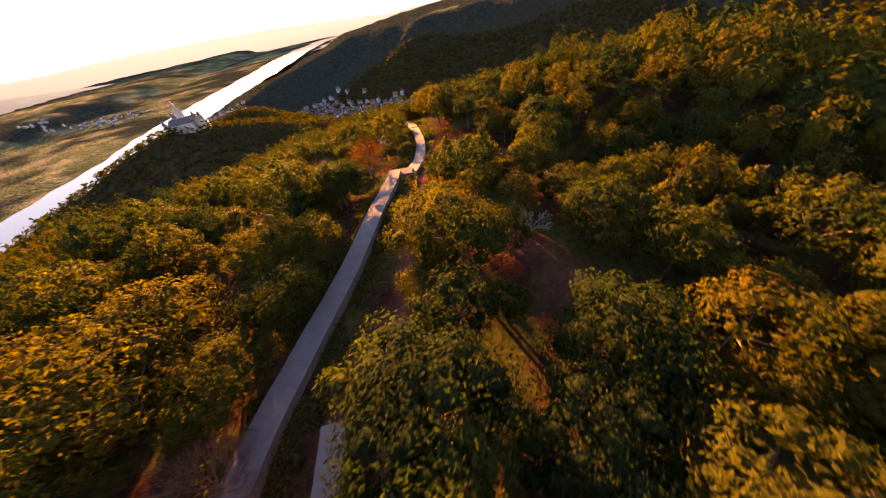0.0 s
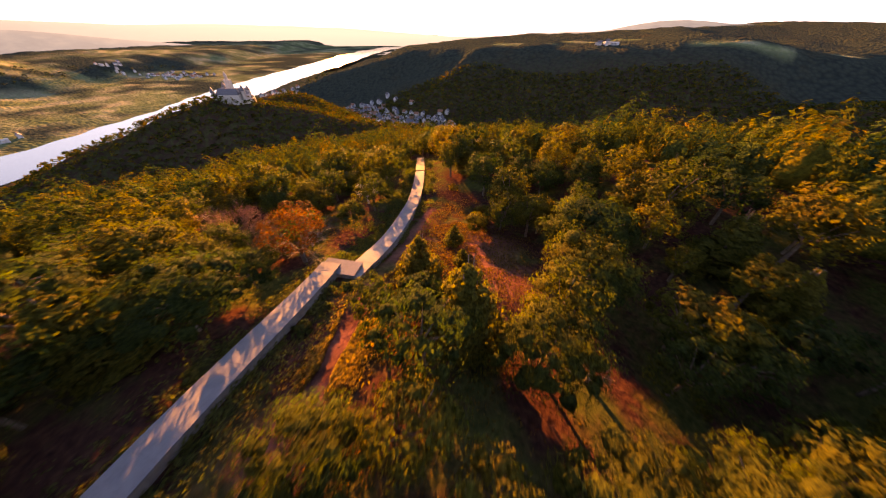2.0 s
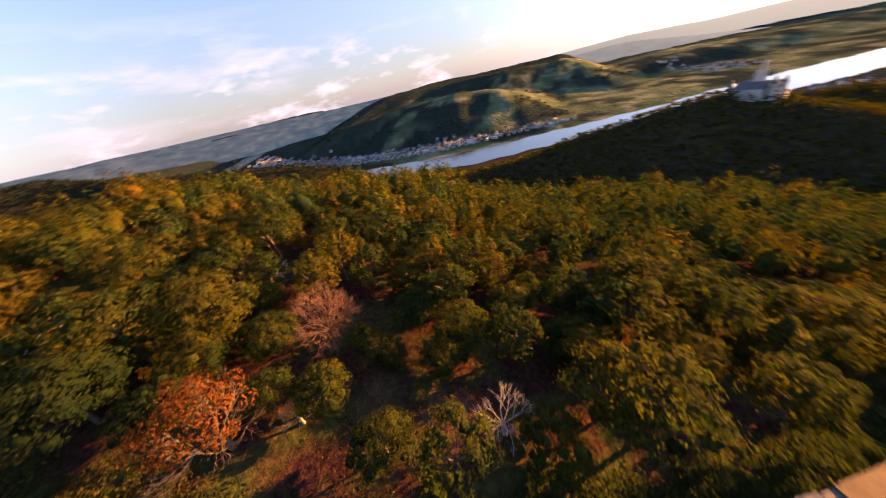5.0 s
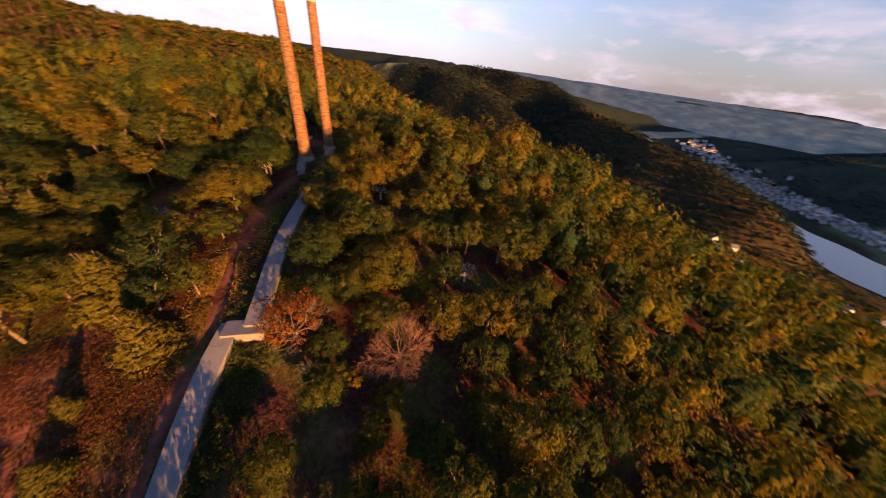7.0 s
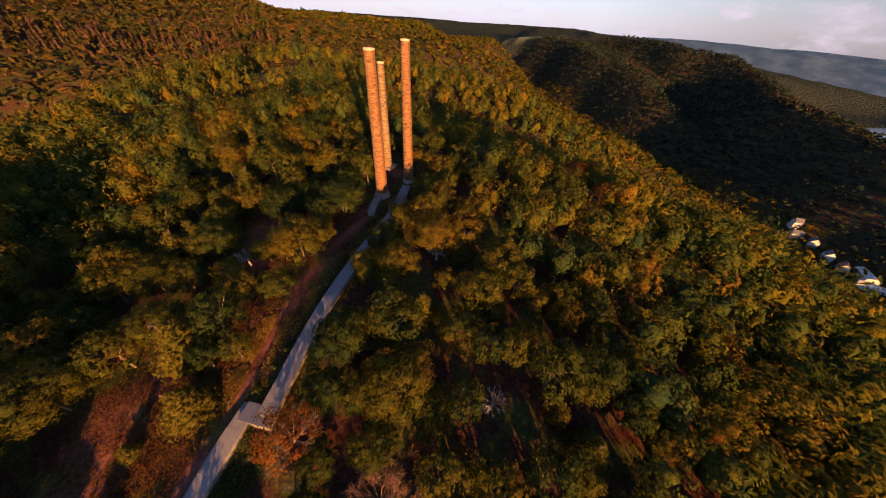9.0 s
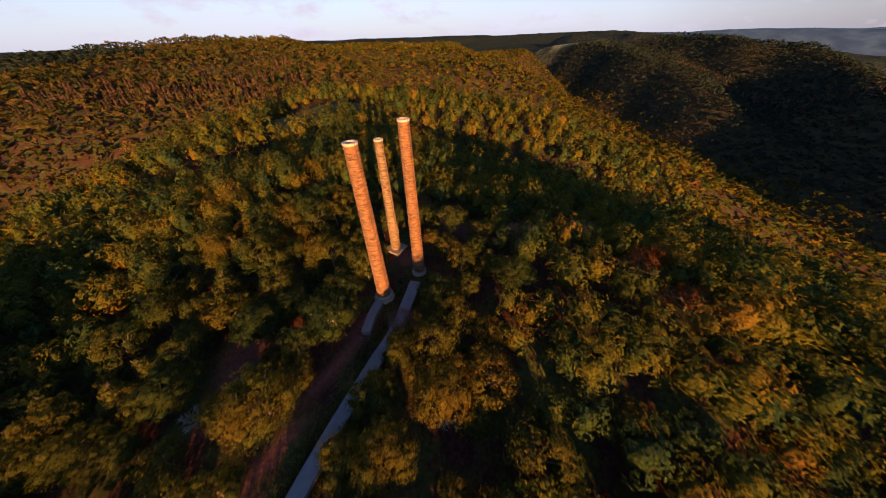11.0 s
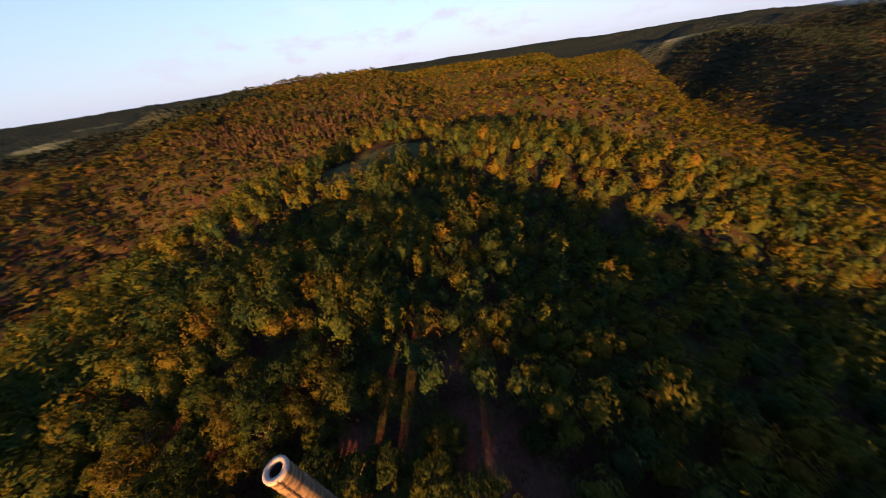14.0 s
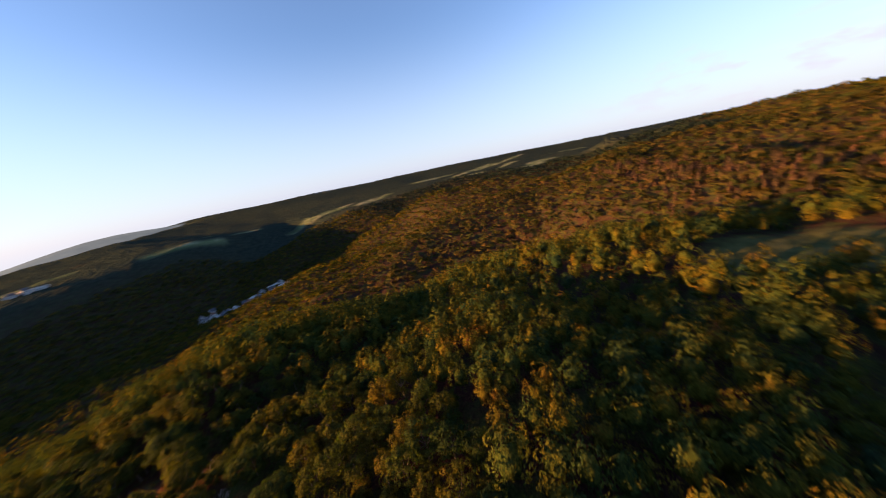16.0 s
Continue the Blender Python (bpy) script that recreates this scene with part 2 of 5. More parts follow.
def masked_ground():
    """Leaf litter, dry grass and red soil; meadow and fields where the masks of the mesh say so; woods from afar."""
    m, n, l, b = material("ground_cover", 0.95, 0.0)
    g = n.new("ShaderNodeNewGeometry")
    p = g.outputs["Position"]
    fine, mid, wide = noise_node(n, l, 1.6, 6, 0.65, p), noise_node(n, l, 0.16, 4, 0.6, p), noise_node(n, l, 0.012, 5, 0.6, p)
    litter = ramp(n, [(0.3, (0.022, 0.010, 0.009)), (0.5, (0.046, 0.019, 0.014)), (0.7, (0.082, 0.036, 0.022))])
    l.new(fine.outputs["Fac"], litter.inputs["Fac"])
    grass = ramp(n, [(0.3, (0.022, 0.030, 0.009)), (0.55, (0.050, 0.055, 0.016)), (0.75, (0.095, 0.080, 0.028))])
    l.new(fine.outputs["Fac"], grass.inputs["Fac"])
    cut = ramp(n, [(0.44, (0, 0, 0)), (0.6, (1, 1, 1))])
    l.new(mid.outputs["Fac"], cut.inputs["Fac"])
    near = mixed(n, l, cut.outputs["Color"], litter.outputs["Color"], grass.outputs["Color"])
    # far woods: crowns as cells; shade between crowns and blue haze put into colour
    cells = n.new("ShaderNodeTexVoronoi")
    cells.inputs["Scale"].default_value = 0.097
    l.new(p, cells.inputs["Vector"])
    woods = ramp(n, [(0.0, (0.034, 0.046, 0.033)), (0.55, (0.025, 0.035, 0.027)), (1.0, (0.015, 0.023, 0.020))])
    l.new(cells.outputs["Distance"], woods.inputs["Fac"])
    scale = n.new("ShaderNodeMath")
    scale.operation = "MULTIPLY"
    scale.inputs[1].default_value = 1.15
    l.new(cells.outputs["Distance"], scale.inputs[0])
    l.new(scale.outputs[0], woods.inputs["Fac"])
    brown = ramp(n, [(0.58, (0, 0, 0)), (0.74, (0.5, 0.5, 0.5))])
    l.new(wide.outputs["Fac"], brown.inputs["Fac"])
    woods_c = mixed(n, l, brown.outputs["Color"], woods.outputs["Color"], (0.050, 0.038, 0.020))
    mask = n.new("ShaderNodeVertexColor")
    mask.layer_name = "cover"
    split = n.new("ShaderNodeSeparateColor")
    l.new(mask.outputs["Color"], split.inputs["Color"])
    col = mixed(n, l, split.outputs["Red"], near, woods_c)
    field = ramp(n, [(0.40, (0.080, 0.108, 0.048)), (0.50, (0.128, 0.155, 0.074)), (0.62, (0.235, 0.232, 0.140))])
    l.new(wide.outputs["Fac"], field.inputs["Fac"])
    col = mixed(n, l, split.outputs["Green"], col, field.outputs["Color"])
    turf = ramp(n, [(0.35, (0.040, 0.048, 0.018)), (0.65, (0.085, 0.082, 0.032))])
    l.new(mid.outputs["Fac"], turf.inputs["Fac"])
    col = mixed(n, l, mask.outputs["Alpha"], col, turf.outputs["Color"])
    soil = ramp(n, [(0.3, (0.100, 0.036, 0.028)), (0.7, (0.185, 0.074, 0.052))])
    l.new(fine.outputs["Fac"], soil.inputs["Fac"])
    col = mixed(n, l, split.outputs["Blue"], col, soil.outputs["Color"])
    l.new(col, b.inputs["Base Color"])
    h = n.new("ShaderNodeMath")
    h.operation = "MULTIPLY"
    inv = n.new("ShaderNodeMath")
    inv.operation = "MULTIPLY_ADD"
    inv.inputs[1].default_value, inv.inputs[2].default_value = -1.0, 1.0
    l.new(cells.outputs["Distance"], inv.inputs[0])
    l.new(inv.outputs[0], h.inputs[0])
    l.new(split.outputs["Red"], h.inputs[1])
    add = n.new("ShaderNodeMath")
    add.operation = "MULTIPLY_ADD"
    add.inputs[1].default_value = 0.05
    l.new(fine.outputs["Fac"], add.inputs[0])
    l.new(h.outputs[0], add.inputs[2])
    bumped(n, l, b, add.outputs[0], 1.0, 5.0)
    return m


def plain(name, dark, light, scale=2.0, roughness=0.8, bump=0.3, depth=0.02, metallic=0.0):
    m, n, l, b = material(name, roughness)
    b.inputs["Metallic"].default_value = metallic
    g = n.new("ShaderNodeNewGeometry")
    a, c = noise_node(n, l, scale, 6, 0.65, g.outputs["Position"]), noise_node(n, l, scale * 9, 3, 0.6, g.outputs["Position"])
    r = ramp(n, [(0.3, dark), (0.7, light)])
    l.new(mixed(n, l, 0.35, a.outputs["Fac"], c.outputs["Fac"]), r.inputs["Fac"])
    l.new(r.outputs["Color"], b.inputs["Base Color"])
    bumped(n, l, b, c.outputs["Fac"], bump, depth)
    return m


def brick_material(name, colours, mortar):
    """Small bricks in courses, with weathered bands."""
    m, n, l, b = material(name, 0.9, 0.15)
    co = n.new("ShaderNodeTexCoord")
    br = n.new("ShaderNodeTexBrick")
    br.inputs["Scale"].default_value = 1.0
    br.inputs["Brick Width"].default_value, br.inputs["Row Height"].default_value, br.inputs["Mortar Size"].default_value = 0.25, 0.10, 0.010
    br.inputs["Color1"].default_value, br.inputs["Color2"].default_value, br.inputs["Mortar"].default_value = (*colours[0], 1), (*colours[1], 1), (*mortar, 1)
    l.new(co.outputs["UV"], br.inputs["Vector"])
    g = n.new("ShaderNodeNewGeometry")
    sep = n.new("ShaderNodeMapping")
    sep.inputs["Scale"].default_value = (0.9, 0.9, 3.6)
    l.new(g.outputs["Position"], sep.inputs["Vector"])
    band = noise_node(n, l, 1.0, 6, 0.7, sep.outputs["Vector"])
    stain = ramp(n, [(0.36, (0.30, 0.28, 0.27)), (0.46, (0.72, 0.71, 0.70)), (0.54, (1.0, 1.0, 1.0)), (0.66, (1.45, 1.34, 1.20))])
    l.new(band.outputs["Fac"], stain.inputs["Fac"])
    l.new(mixed(n, l, 1.0, br.outputs["Color"], stain.outputs["Color"], "MULTIPLY"), b.inputs["Base Color"])
    bumped(n, l, b, mixed(n, l, 0.5, br.outputs["Fac"], band.outputs["Fac"]), 0.9, 0.06)
    return m


mat_ground = masked_ground()
mat_slab = plain("concrete_slab", (0.092, 0.096, 0.106), (0.160, 0.160, 0.164), 0.8, 0.9)
mat_old_slab = plain("brown_stained_slab", (0.075, 0.050, 0.034), (0.150, 0.105, 0.070), 1.2, 0.9)
mat_wall = plain("rubble_stone", (0.09, 0.08, 0.07), (0.24, 0.21, 0.18), 2.5, 0.9, 0.8, 0.06)
mat_brick_red = brick_material("orange_brick", ((0.178, 0.076, 0.034), (0.226, 0.116, 0.054)), (0.205, 0.150, 0.108))
mat_brick_tan = brick_material("tan_brick", ((0.180, 0.112, 0.064), (0.226, 0.155, 0.092)), (0.210, 0.175, 0.134))
mat_rim = plain("rim_mortar", (0.288, 0.238, 0.187), (0.432, 0.374, 0.31), 3.0, 0.85)
mat_soot = plain("soot", (0.02, 0.015, 0.012), (0.07, 0.05, 0.04), 2.0, 0.95)
mat_iron = plain("rusty_iron", (0.06, 0.035, 0.025), (0.16, 0.09, 0.06), 8.0, 0.6, 0.3, 0.01, 0.6)
mat_plinth = plain("plinth_stone", (0.144, 0.115, 0.0936), (0.274, 0.223, 0.18), 1.5, 0.9, 0.6, 0.05)
mat_house = plain("render_wall", (0.36, 0.35, 0.335), (0.47, 0.46, 0.44), 0.2, 0.85)
mat_slate = plain("slate_roof", (0.05, 0.055, 0.065), (0.11, 0.115, 0.13), 0.4, 0.55)
mat_tile = plain("tile_roof", (0.18, 0.07, 0.045), (0.28, 0.12, 0.07), 0.4, 0.75)
mat_castle = plain("castle_plaster", (0.36, 0.331, 0.288), (0.49, 0.454, 0.403), 0.15, 0.9)
mat_pane = plain("window_glass", (0.03, 0.035, 0.04), (0.06, 0.065, 0.07), 1.0, 0.15)

mat_water, n_, l_, b_ = material("river_water", 0.10, 1.0)
b_.inputs["Base Color"].default_value = (0.040, 0.055, 0.060, 1)
g_ = n_.new("ShaderNodeNewGeometry")
t_ = noise_node(n_, l_, 0.06, 6, 0.6, g_.outputs["Position"])
bumped(n_, l_, b_, t_.outputs["Fac"], 0.12, 0.6)

# ---------------------------------------------------------------- the lie of the land
RIVER_Z = -212.0
RIVER = [(-200, -3700), (900, -3550), (1700, -3280), (2040, -2850), (1960, -2380), (1740, -1830), (1510, -1260), (1385, -950), (1290, -760), (1195, -560), (1092, -345), (1005, -150), (925, 30), (840, 240), (808, 460), (800, 720), (830, 1020), (910, 1400), (1120, 1750), (1560, 2040), (2100, 2300), (4600, 2700)]
# crests: points (x, y, z), roundness of the crest, slope of the flanks
HOME_CRESTS = [
    ([(190, -380, -125), (115, -235, -64), (62, -140, -30), (41, -106, -20.5), (22, -74, -10.7), (14, -50, -6.2), (12, -38, -4.0), (9, -26, -2.2)], 45, 0.45),
    ([(9, -26, -2.2), (6, -12, -1.0), (0, 0, -0.6), (-16, 20, 0.4)], 20, 0.50),
    ([(-12, 15, 1.2), (-30, 38, 2.4), (-90, 72, 2), (-165, 112, 1), (-230, 180, 14), (-400, 290, 26), (-640, 400, 41), (-800, 330, 46), (-930, 200, 43), (-1050, 0, 34)], 15, 0.56),
    ([(14, -76, -11), (8, -92, -9.5), (0, -92, -7.5), (-10, -92, -5), (-22, -90, -2.5), (-40, -82, -2.5), (-60, -64, -6)], 16, 0.50),
    ([(-14, 18, 1.8), (-50, 20, 5.0), (-80, 0, -2), (-140, -35, -18), (-190, -50, -32), (-250, -110, -66)], 34, 0.52),
]
SPUR_CRESTS = [
    ([(-165, 112, 1), (-160, 70, 2), (-152, 25, -2), (-165, -12, -12), (-184, -40, -25)], 24, 0.58),
    ([(2, 8, 0.4), (25, 19, 2.8), (53, 25, 0.5), (94, 40, -14.5), (145, 54, -41), (185, 62, -62)], 12, 0.58),
    ([(-220, 172, 10), (-300, 160, 11), (-400, 110, 11), (-480, 40, 11), (-620, 60, 22), (-900, 80, 30)], 25, 0.55),
    ([(-480, 40, 8), (-465, -90, -3), (-413, -155, -13), (-337, -222, -34), (-250, -270, -62), (-207, -290, -74), (-149, -337, -86), (-95, -385, -98)], 20, 0.55),
    ([(-640, 60, 20), (-690, -40, 12), (-650, -150, 8), (-620, -240, -1), (-592, -316, -7), (-571, -370, -20), (-531, -458, -61)], 18, 0.60),
]
FAR_CRESTS = [
    ([(-165, 125, 4), (-80, 180, 0), (-10, 212, -14), (68, 272, -50), (134, 300, -84), (191, 305, -114)], 26, 0.58),
    ([(-230, 180, 14), (-205, 330, 14), (-152, 420, 8), (-118, 462, -4), (-88, 502, -46), (-60, 545, -84)], 24, 0.60),
    ([(600, 300, -178), (553, 380, -120), (510, 517, -80), (454, 625, -54), (440, 740, -51), (425, 863, -50), (380, 990, -28), (332, 1103, -2), (189, 1331, 20), (-97, 1533, 28), (-400, 1750, 34)], 20, 0.75),
]
OUTER_CRESTS = [
    ([(655, 85, -197), (672, 5, -180), (678, -107, -159), (664, -206, -138), (640, -283, -117), (592, -355, -92), (540, -440, -112), (470, -520, -160)], 20, 0.66),
    ([(880, -950, -192), (860, -1080, -152), (830, -1250, -100), (700, -1500, -68), (400, -1750, -50)], 30, 0.50),
    ([(1200, 1060, -195), (1330, 1030, -142), (1440, 960, -110), (1500, 650, -82), (1510, 350, -64), (1560, 130, -84), (1620, -20, -130), (1680, -150, -185)], 60, 0.45),
]
CRESTS = HOME_CRESTS + SPUR_CRESTS + FAR_CRESTS + OUTER_CRESTS
# valleys cut into the plateau: points (x, y, z), half width of the floor, slope of the sides
NEAR_VALLEYS = [
    ([(x + 240, y, -206) for x, y in RIVER], 410, 0.30),
    ([(1250, -800, -206), (700, -740, -204), (410, -650, -188), (150, -680, -170), (-204, -650, -146), (-420, -560, -122), (-660, -300, -104), (-800, -130, -66), (-1000, 0, -20)], 40, 0.50),
    ([(900, 260, -206), (690, 180, -203), (540, 250, -195), (430, 365, -186), (310, 520, -176), (190, 680, -166), (70, 840, -155), (-60, 1000, -146), (-175, 1140, -136), (-330, 1300, -100), (-480, 1450, -50)], 22, 0.90),
    ([(180, 560, -160), (40, 720, -146), (-100, 880, -134), (-220, 1010, -112)], 50, 0.55),
]
SIDE_VALLEYS = [
    ([(-400, -460, -118), (-450, -340, -100), (-500, -210, -82), (-540, -100, -60), (-575, -10, -20)], 12, 0.50),
    ([(-204, -650, -146), (-500, -900, -90), (-700, -1300, -30)], 20, 0.45),
    ([(2000, 600, -206), (1700, 900, -200), (1200, 1100, -206)], 60, 0.40),
    ([(1900, -1400, -206), (2300, -1250, -150)], 60, 0.35),
    ([(1500, -350, -200), (1900, -250, -140)], 50, 0.30),
]
VALLEYS = NEAR_VALLEYS + SIDE_VALLEYS
FLUE_LOWER = [(14.4, -49.2), (16.0, -57.2), (19.1, -66.4), (23.3, -76.6), (30.3, -89.9), (41.5, -108.5)]
FLUE_UPPER = [(17.4, -49.4), (14.0, -38.0), (10.6, -24.0), (8.6, -12.0), (7.4, -5.0), (3.4, 7.0)]


def polyline(x, y, pts):
    """Distance from points to a polyline and the height (third number) along it at the nearest place."""
    best, height = np.full(np.shape(x), 1e9), np.zeros(np.shape(x))
    for a, b in zip(pts, pts[1:]):
        dx, dy = b[0] - a[0], b[1] - a[1]
        s = np.clip(((x - a[0]) * dx + (y - a[1]) * dy) / max(dx * dx + dy * dy, 1e-9), 0, 1)
        d = np.hypot(x - a[0] - s * dx, y - a[1] - s * dy)
        near = d < best
        best = np.where(near, d, best)
        if len(a) > 2:
            height = np.where(near, a[2] + s * (b[2] - a[2]), height)
    return best, height


def lumps(x, y, scale, seed):
    """Smooth value noise, about -1 to 1."""
    u, v = np.asarray(x) / scale, np.asarray(y) / scale
    i, j = np.floor(u), np.floor(v)
    fu, fv = u - i, v - j
    fu, fv = fu * fu * (3 - 2 * fu), fv * fv * (3 - 2 * fv)

    def rnd(a, b):
        s = np.sin(a * 127.1 + b * 311.7 + seed * 74.7) * 43758.5453
        return 2 * (s - np.floor(s)) - 1

    low = rnd(i, j) * (1 - fu) + rnd(i + 1, j) * fu
    high = rnd(i, j + 1) * (1 - fu) + rnd(i + 1, j + 1) * fu
    return low * (1 - fv) + high * fv


def step(e0, e1, x):
    t = np.clip((x - e0) / (e1 - e0), 0, 1)
    return t * t * (3 - 2 * t)


def land(x, y):
    x, y = np.asarray(x, float), np.asarray(y, float)
    home = np.minimum(polyline(x, y, CRESTS[0][0][2:] + CRESTS[1][0])[0], polyline(x, y, CRESTS[2][0][:4])[0])
    wild = step(25, 220, home)
    far = step(300, 900, home)
    wx = x + 22 * wild * lumps(x, y, 120, 5) + 60 * far * lumps(x, y, 380, 7)
    wy = y + 22 * wild * lumps(x, y, 120, 6) + 60 * far * lumps(x, y, 380, 8)
    # the plateau with its valleys
    plateau = np.where(x < 1250 + 0.25 * np.abs(y + 300), 26 - 0.095 * np.clip(x + 300, 0, None), np.clip(-104 + 0.075 * (x - 1500), -120, -42)) + 12 * lumps(x, y, 700, 15) + 5 * lumps(x, y, 260, 16)
    reach = np.hypot(x, y)
    plateau = plateau - 36 * step(750, 1150, reach) * (1 - step(1900, 2800, reach)) * step(-150, -500, x) - 26 * step(-450, -950, y) * step(700, 0, x) * (1 - step(-700, -1200, x))
    plateau = plateau - 110 * step(1450, 2100, reach) * step(-150, -500, y) * step(1000, 1500, x)
    for pts, w, k in VALLEYS:
        d, z = polyline(wx, wy, pts)
        rise = z + k * np.clip(d - w, 0, None)
        plateau = np.minimum(plateau, rise) - 14 * np.exp(-np.abs(plateau - rise) / 14) * 0.5
    hollow = 1 - step(430, 720, np.hypot((x - 190) / 1.15, y + 20))
    low = hollow * np.minimum(plateau, -205 + 0.085 * np.clip(620 - x, 0, None) + 0.10 * np.clip(-90 - x, 0, 330)) + (1 - hollow) * plateau
    top = np.full(x.shape, -1e9)
    for pts, r, k in CRESTS:
        d, z = polyline(wx, wy, pts)
        top = np.maximum(top, z - (np.sqrt((k * d) ** 2 + r * r) - r))
    s = 9.0
    h = np.maximum(top, low) + s * np.log1p(np.exp(-np.abs(top - low) / s))
    h += wild * (5 * lumps(x, y, 70, 1) + 2.0 * lumps(x, y, 26, 2)) * step(-204, -150, h) + (1 - wild) * 0.35 * lumps(x, y, 7, 4)
    d, _ = polyline(x, y, RIVER)
    shore = step(100, 185, d)
    return np.where(d < 240, np.minimum(h, (RIVER_Z - 1.2) * (1 - shore) + shore * np.maximum(h, RIVER_Z + 4)), np.maximum(h, RIVER_Z + 4))


def flue_distance(x, y):
    return np.minimum(polyline(x, y, FLUE_LOWER)[0], polyline(x, y, FLUE_UPPER)[0])


TRAIL = [(0.8, -5), (1.9, -10.7), (2.8, -18), (4.0, -26), (6.2, -35), (9.4, -43), (12.3, -50), (13.3, -57), (16.2, -66), (18.0, -74)]
BARE_SOIL = [(1.5, -60, 5.5), (3.5, -67, 5), (-1, -53, 3.5), (4, 31, 8.5), (-7, 30, 5.5), (-18, 15, 3), (-17, 36, 4), (31, -58, 2.0), (-3, 12, 3.4), (30.5, -65.5, 2.2), (-8, -31, 3.5), (-15, -24.5, 6.0)]
MEADOW = [(-150, 86), (-158, 104), (-152, 124)]
FIELDS_EAST = [(330, -1085, 60, 16), (180, -1130, 50, 14), (1560, -60, 60, 220), (1750, 300, 70, 260), (1450, -560, 120, 60), (1330, -420, 70, 110), (2100, 700, 160, 200), (2300, -300, 200, 160), (1250, -700, 70, 120), (2600, -1000, 200, 200), (60, -1200, 120, 30)]
FIELDS_WEST = [(-1120, -540, 150, 60), (-1420, -900, 220, 70), (-1050, -240, 90, 50), (-1280, 90, 120, 60), (-1700, -700, 260, 80), (-700, -1000, 160, 40), (-500, 70, 26, 12), (-420, -1180, 120, 26), (-1250, -250, 120, 60), (-1350, 250, 60, 220), (-250, 1480, 150, 50), (-900, -900, 120, 40), (-1500, -480, 170, 30), (-1720, -120, 70, 170), (-1320, -690, 150, 26), (-2050, -640, 260, 45), (-250, -1010, 110, 34)]
FIELDS = FIELDS_EAST + FIELDS_WEST


def cover(x, y):
    """Masks: woods from afar, fields, bare soil, the mown meadow."""
    home = flue_distance(x, y)
    closed = step(900, 1080, np.hypot(x - 40, (y - 60) * np.where(y > 60, 0.72, 1.0)))
    woods = step(55, 130, home) * (0.25 + 0.75 * closed)
    meadow = 1 - step(13, 21, polyline(x, y, MEADOW)[0] + 5 * lumps(x, y, 12, 12))
    fields = np.zeros(np.shape(x))
    for fx, fy, a, b in FIELDS:
        fields = np.maximum(fields, 1 - step(0.8, 1.1, np.hypot((x - fx) / a, (y - fy) / b) + 0.25 * lumps(x, y, 45, 9)))
    flats = (1 - step(700, 1700, polyline(x, y, RIVER)[0])) * step(-0.2, 0.25, lumps(x, y, 110, 10) + 0.5 * lumps(x, y, 47, 17)) * (polyline(x - 200, y, RIVER)[0] < polyline(x + 200, y, RIVER)[0]) * (1 - 0.9 * step(450, 800, y))
    soil = 1 - step(0.7, 1.5, polyline(x, y, TRAIL)[0] + 0.4 * lumps(x, y, 3, 13))
    for bx, by, r in BARE_SOIL:
        soil = np.maximum(soil, 0.8 * (1 - step(0.55, 1.05, np.hypot(x - bx, y - by) / r + 0.35 * lumps(x, y, 4, 14))))
    return woods * (1 - meadow), np.clip(np.maximum(fields, 0.8 * flats), 0, 1), soil, meadow


def put_mesh(name, verts, faces, mats, parent=None, index=None, smooth=False, normals=None, tone=None):
    """One mesh object from arrays of vertices and equal-sided faces."""
    me = bpy.data.meshes.new(name)
    verts, faces = np.asarray(verts, np.float32), np.asarray(faces, np.int32)
    k = faces.shape[1]
    me.vertices.add(len(verts))
    me.vertices.foreach_set("co", verts.ravel())
    me.loops.add(faces.size)
    me.loops.foreach_set("vertex_index", faces.ravel())
    me.polygons.add(len(faces))
    me.polygons.foreach_set("loop_start", np.arange(0, faces.size, k, dtype=np.int32))
    me.polygons.foreach_set("loop_total", np.full(len(faces), k, np.int32))
    for m in mats:
        me.materials.append(m)
    if index is not None:
        me.polygons.foreach_set("material_index", np.asarray(index, np.int32))
    me.polygons.foreach_set("use_smooth", np.full(len(faces), smooth))
    if tone is not None:
        me.attributes.new("tone", "FLOAT", "POINT").data.foreach_set("value", np.asarray(tone, np.float32))
    me.update(calc_edges=True)
    if normals is not None:
        me.polygons.foreach_set("use_smooth", np.full(len(faces), True))
        me.normals_split_custom_set_from_vertices(np.asarray(normals, np.float32))
    ob = new(name, me)
    ob.parent = parent
    return ob


def spaced(centre, fine, inner, outer, growth):
    """Places along an axis, close together in the middle and wider apart outwards."""
    right, gap = [inner], fine
    while right[-1] < outer:
        gap = min(gap * growth, 90)
        right.append(right[-1] + gap)
    right = np.array(right[1:])
    return np.concatenate([centre - right[::-1], np.arange(centre - inner, centre + inner + 0.1, fine), centre + right])


gx, gy = spaced(10, 2.2, 80, 4300, 1.04), spaced(-25, 2.2, 110, 4300, 1.04)
mx, my = np.meshgrid(gx, gy)
nx, ny = len(gx), len(gy)
corner = (np.arange(ny - 1)[:, None] * nx + np.arange(nx - 1)).ravel()
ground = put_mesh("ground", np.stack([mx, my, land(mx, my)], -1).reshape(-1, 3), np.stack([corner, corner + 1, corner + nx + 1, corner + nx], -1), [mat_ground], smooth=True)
masks = np.stack([c.ravel() for c in cover(mx, my)], -1)
layer = ground.data.color_attributes.new("cover", "FLOAT_COLOR", "POINT")
layer.data.foreach_set("color", masks.astype(np.float32).ravel())
tagged(ground, "wooded ridges and valleys with leaf litter, fields and red soil", "ground", kind="structure")

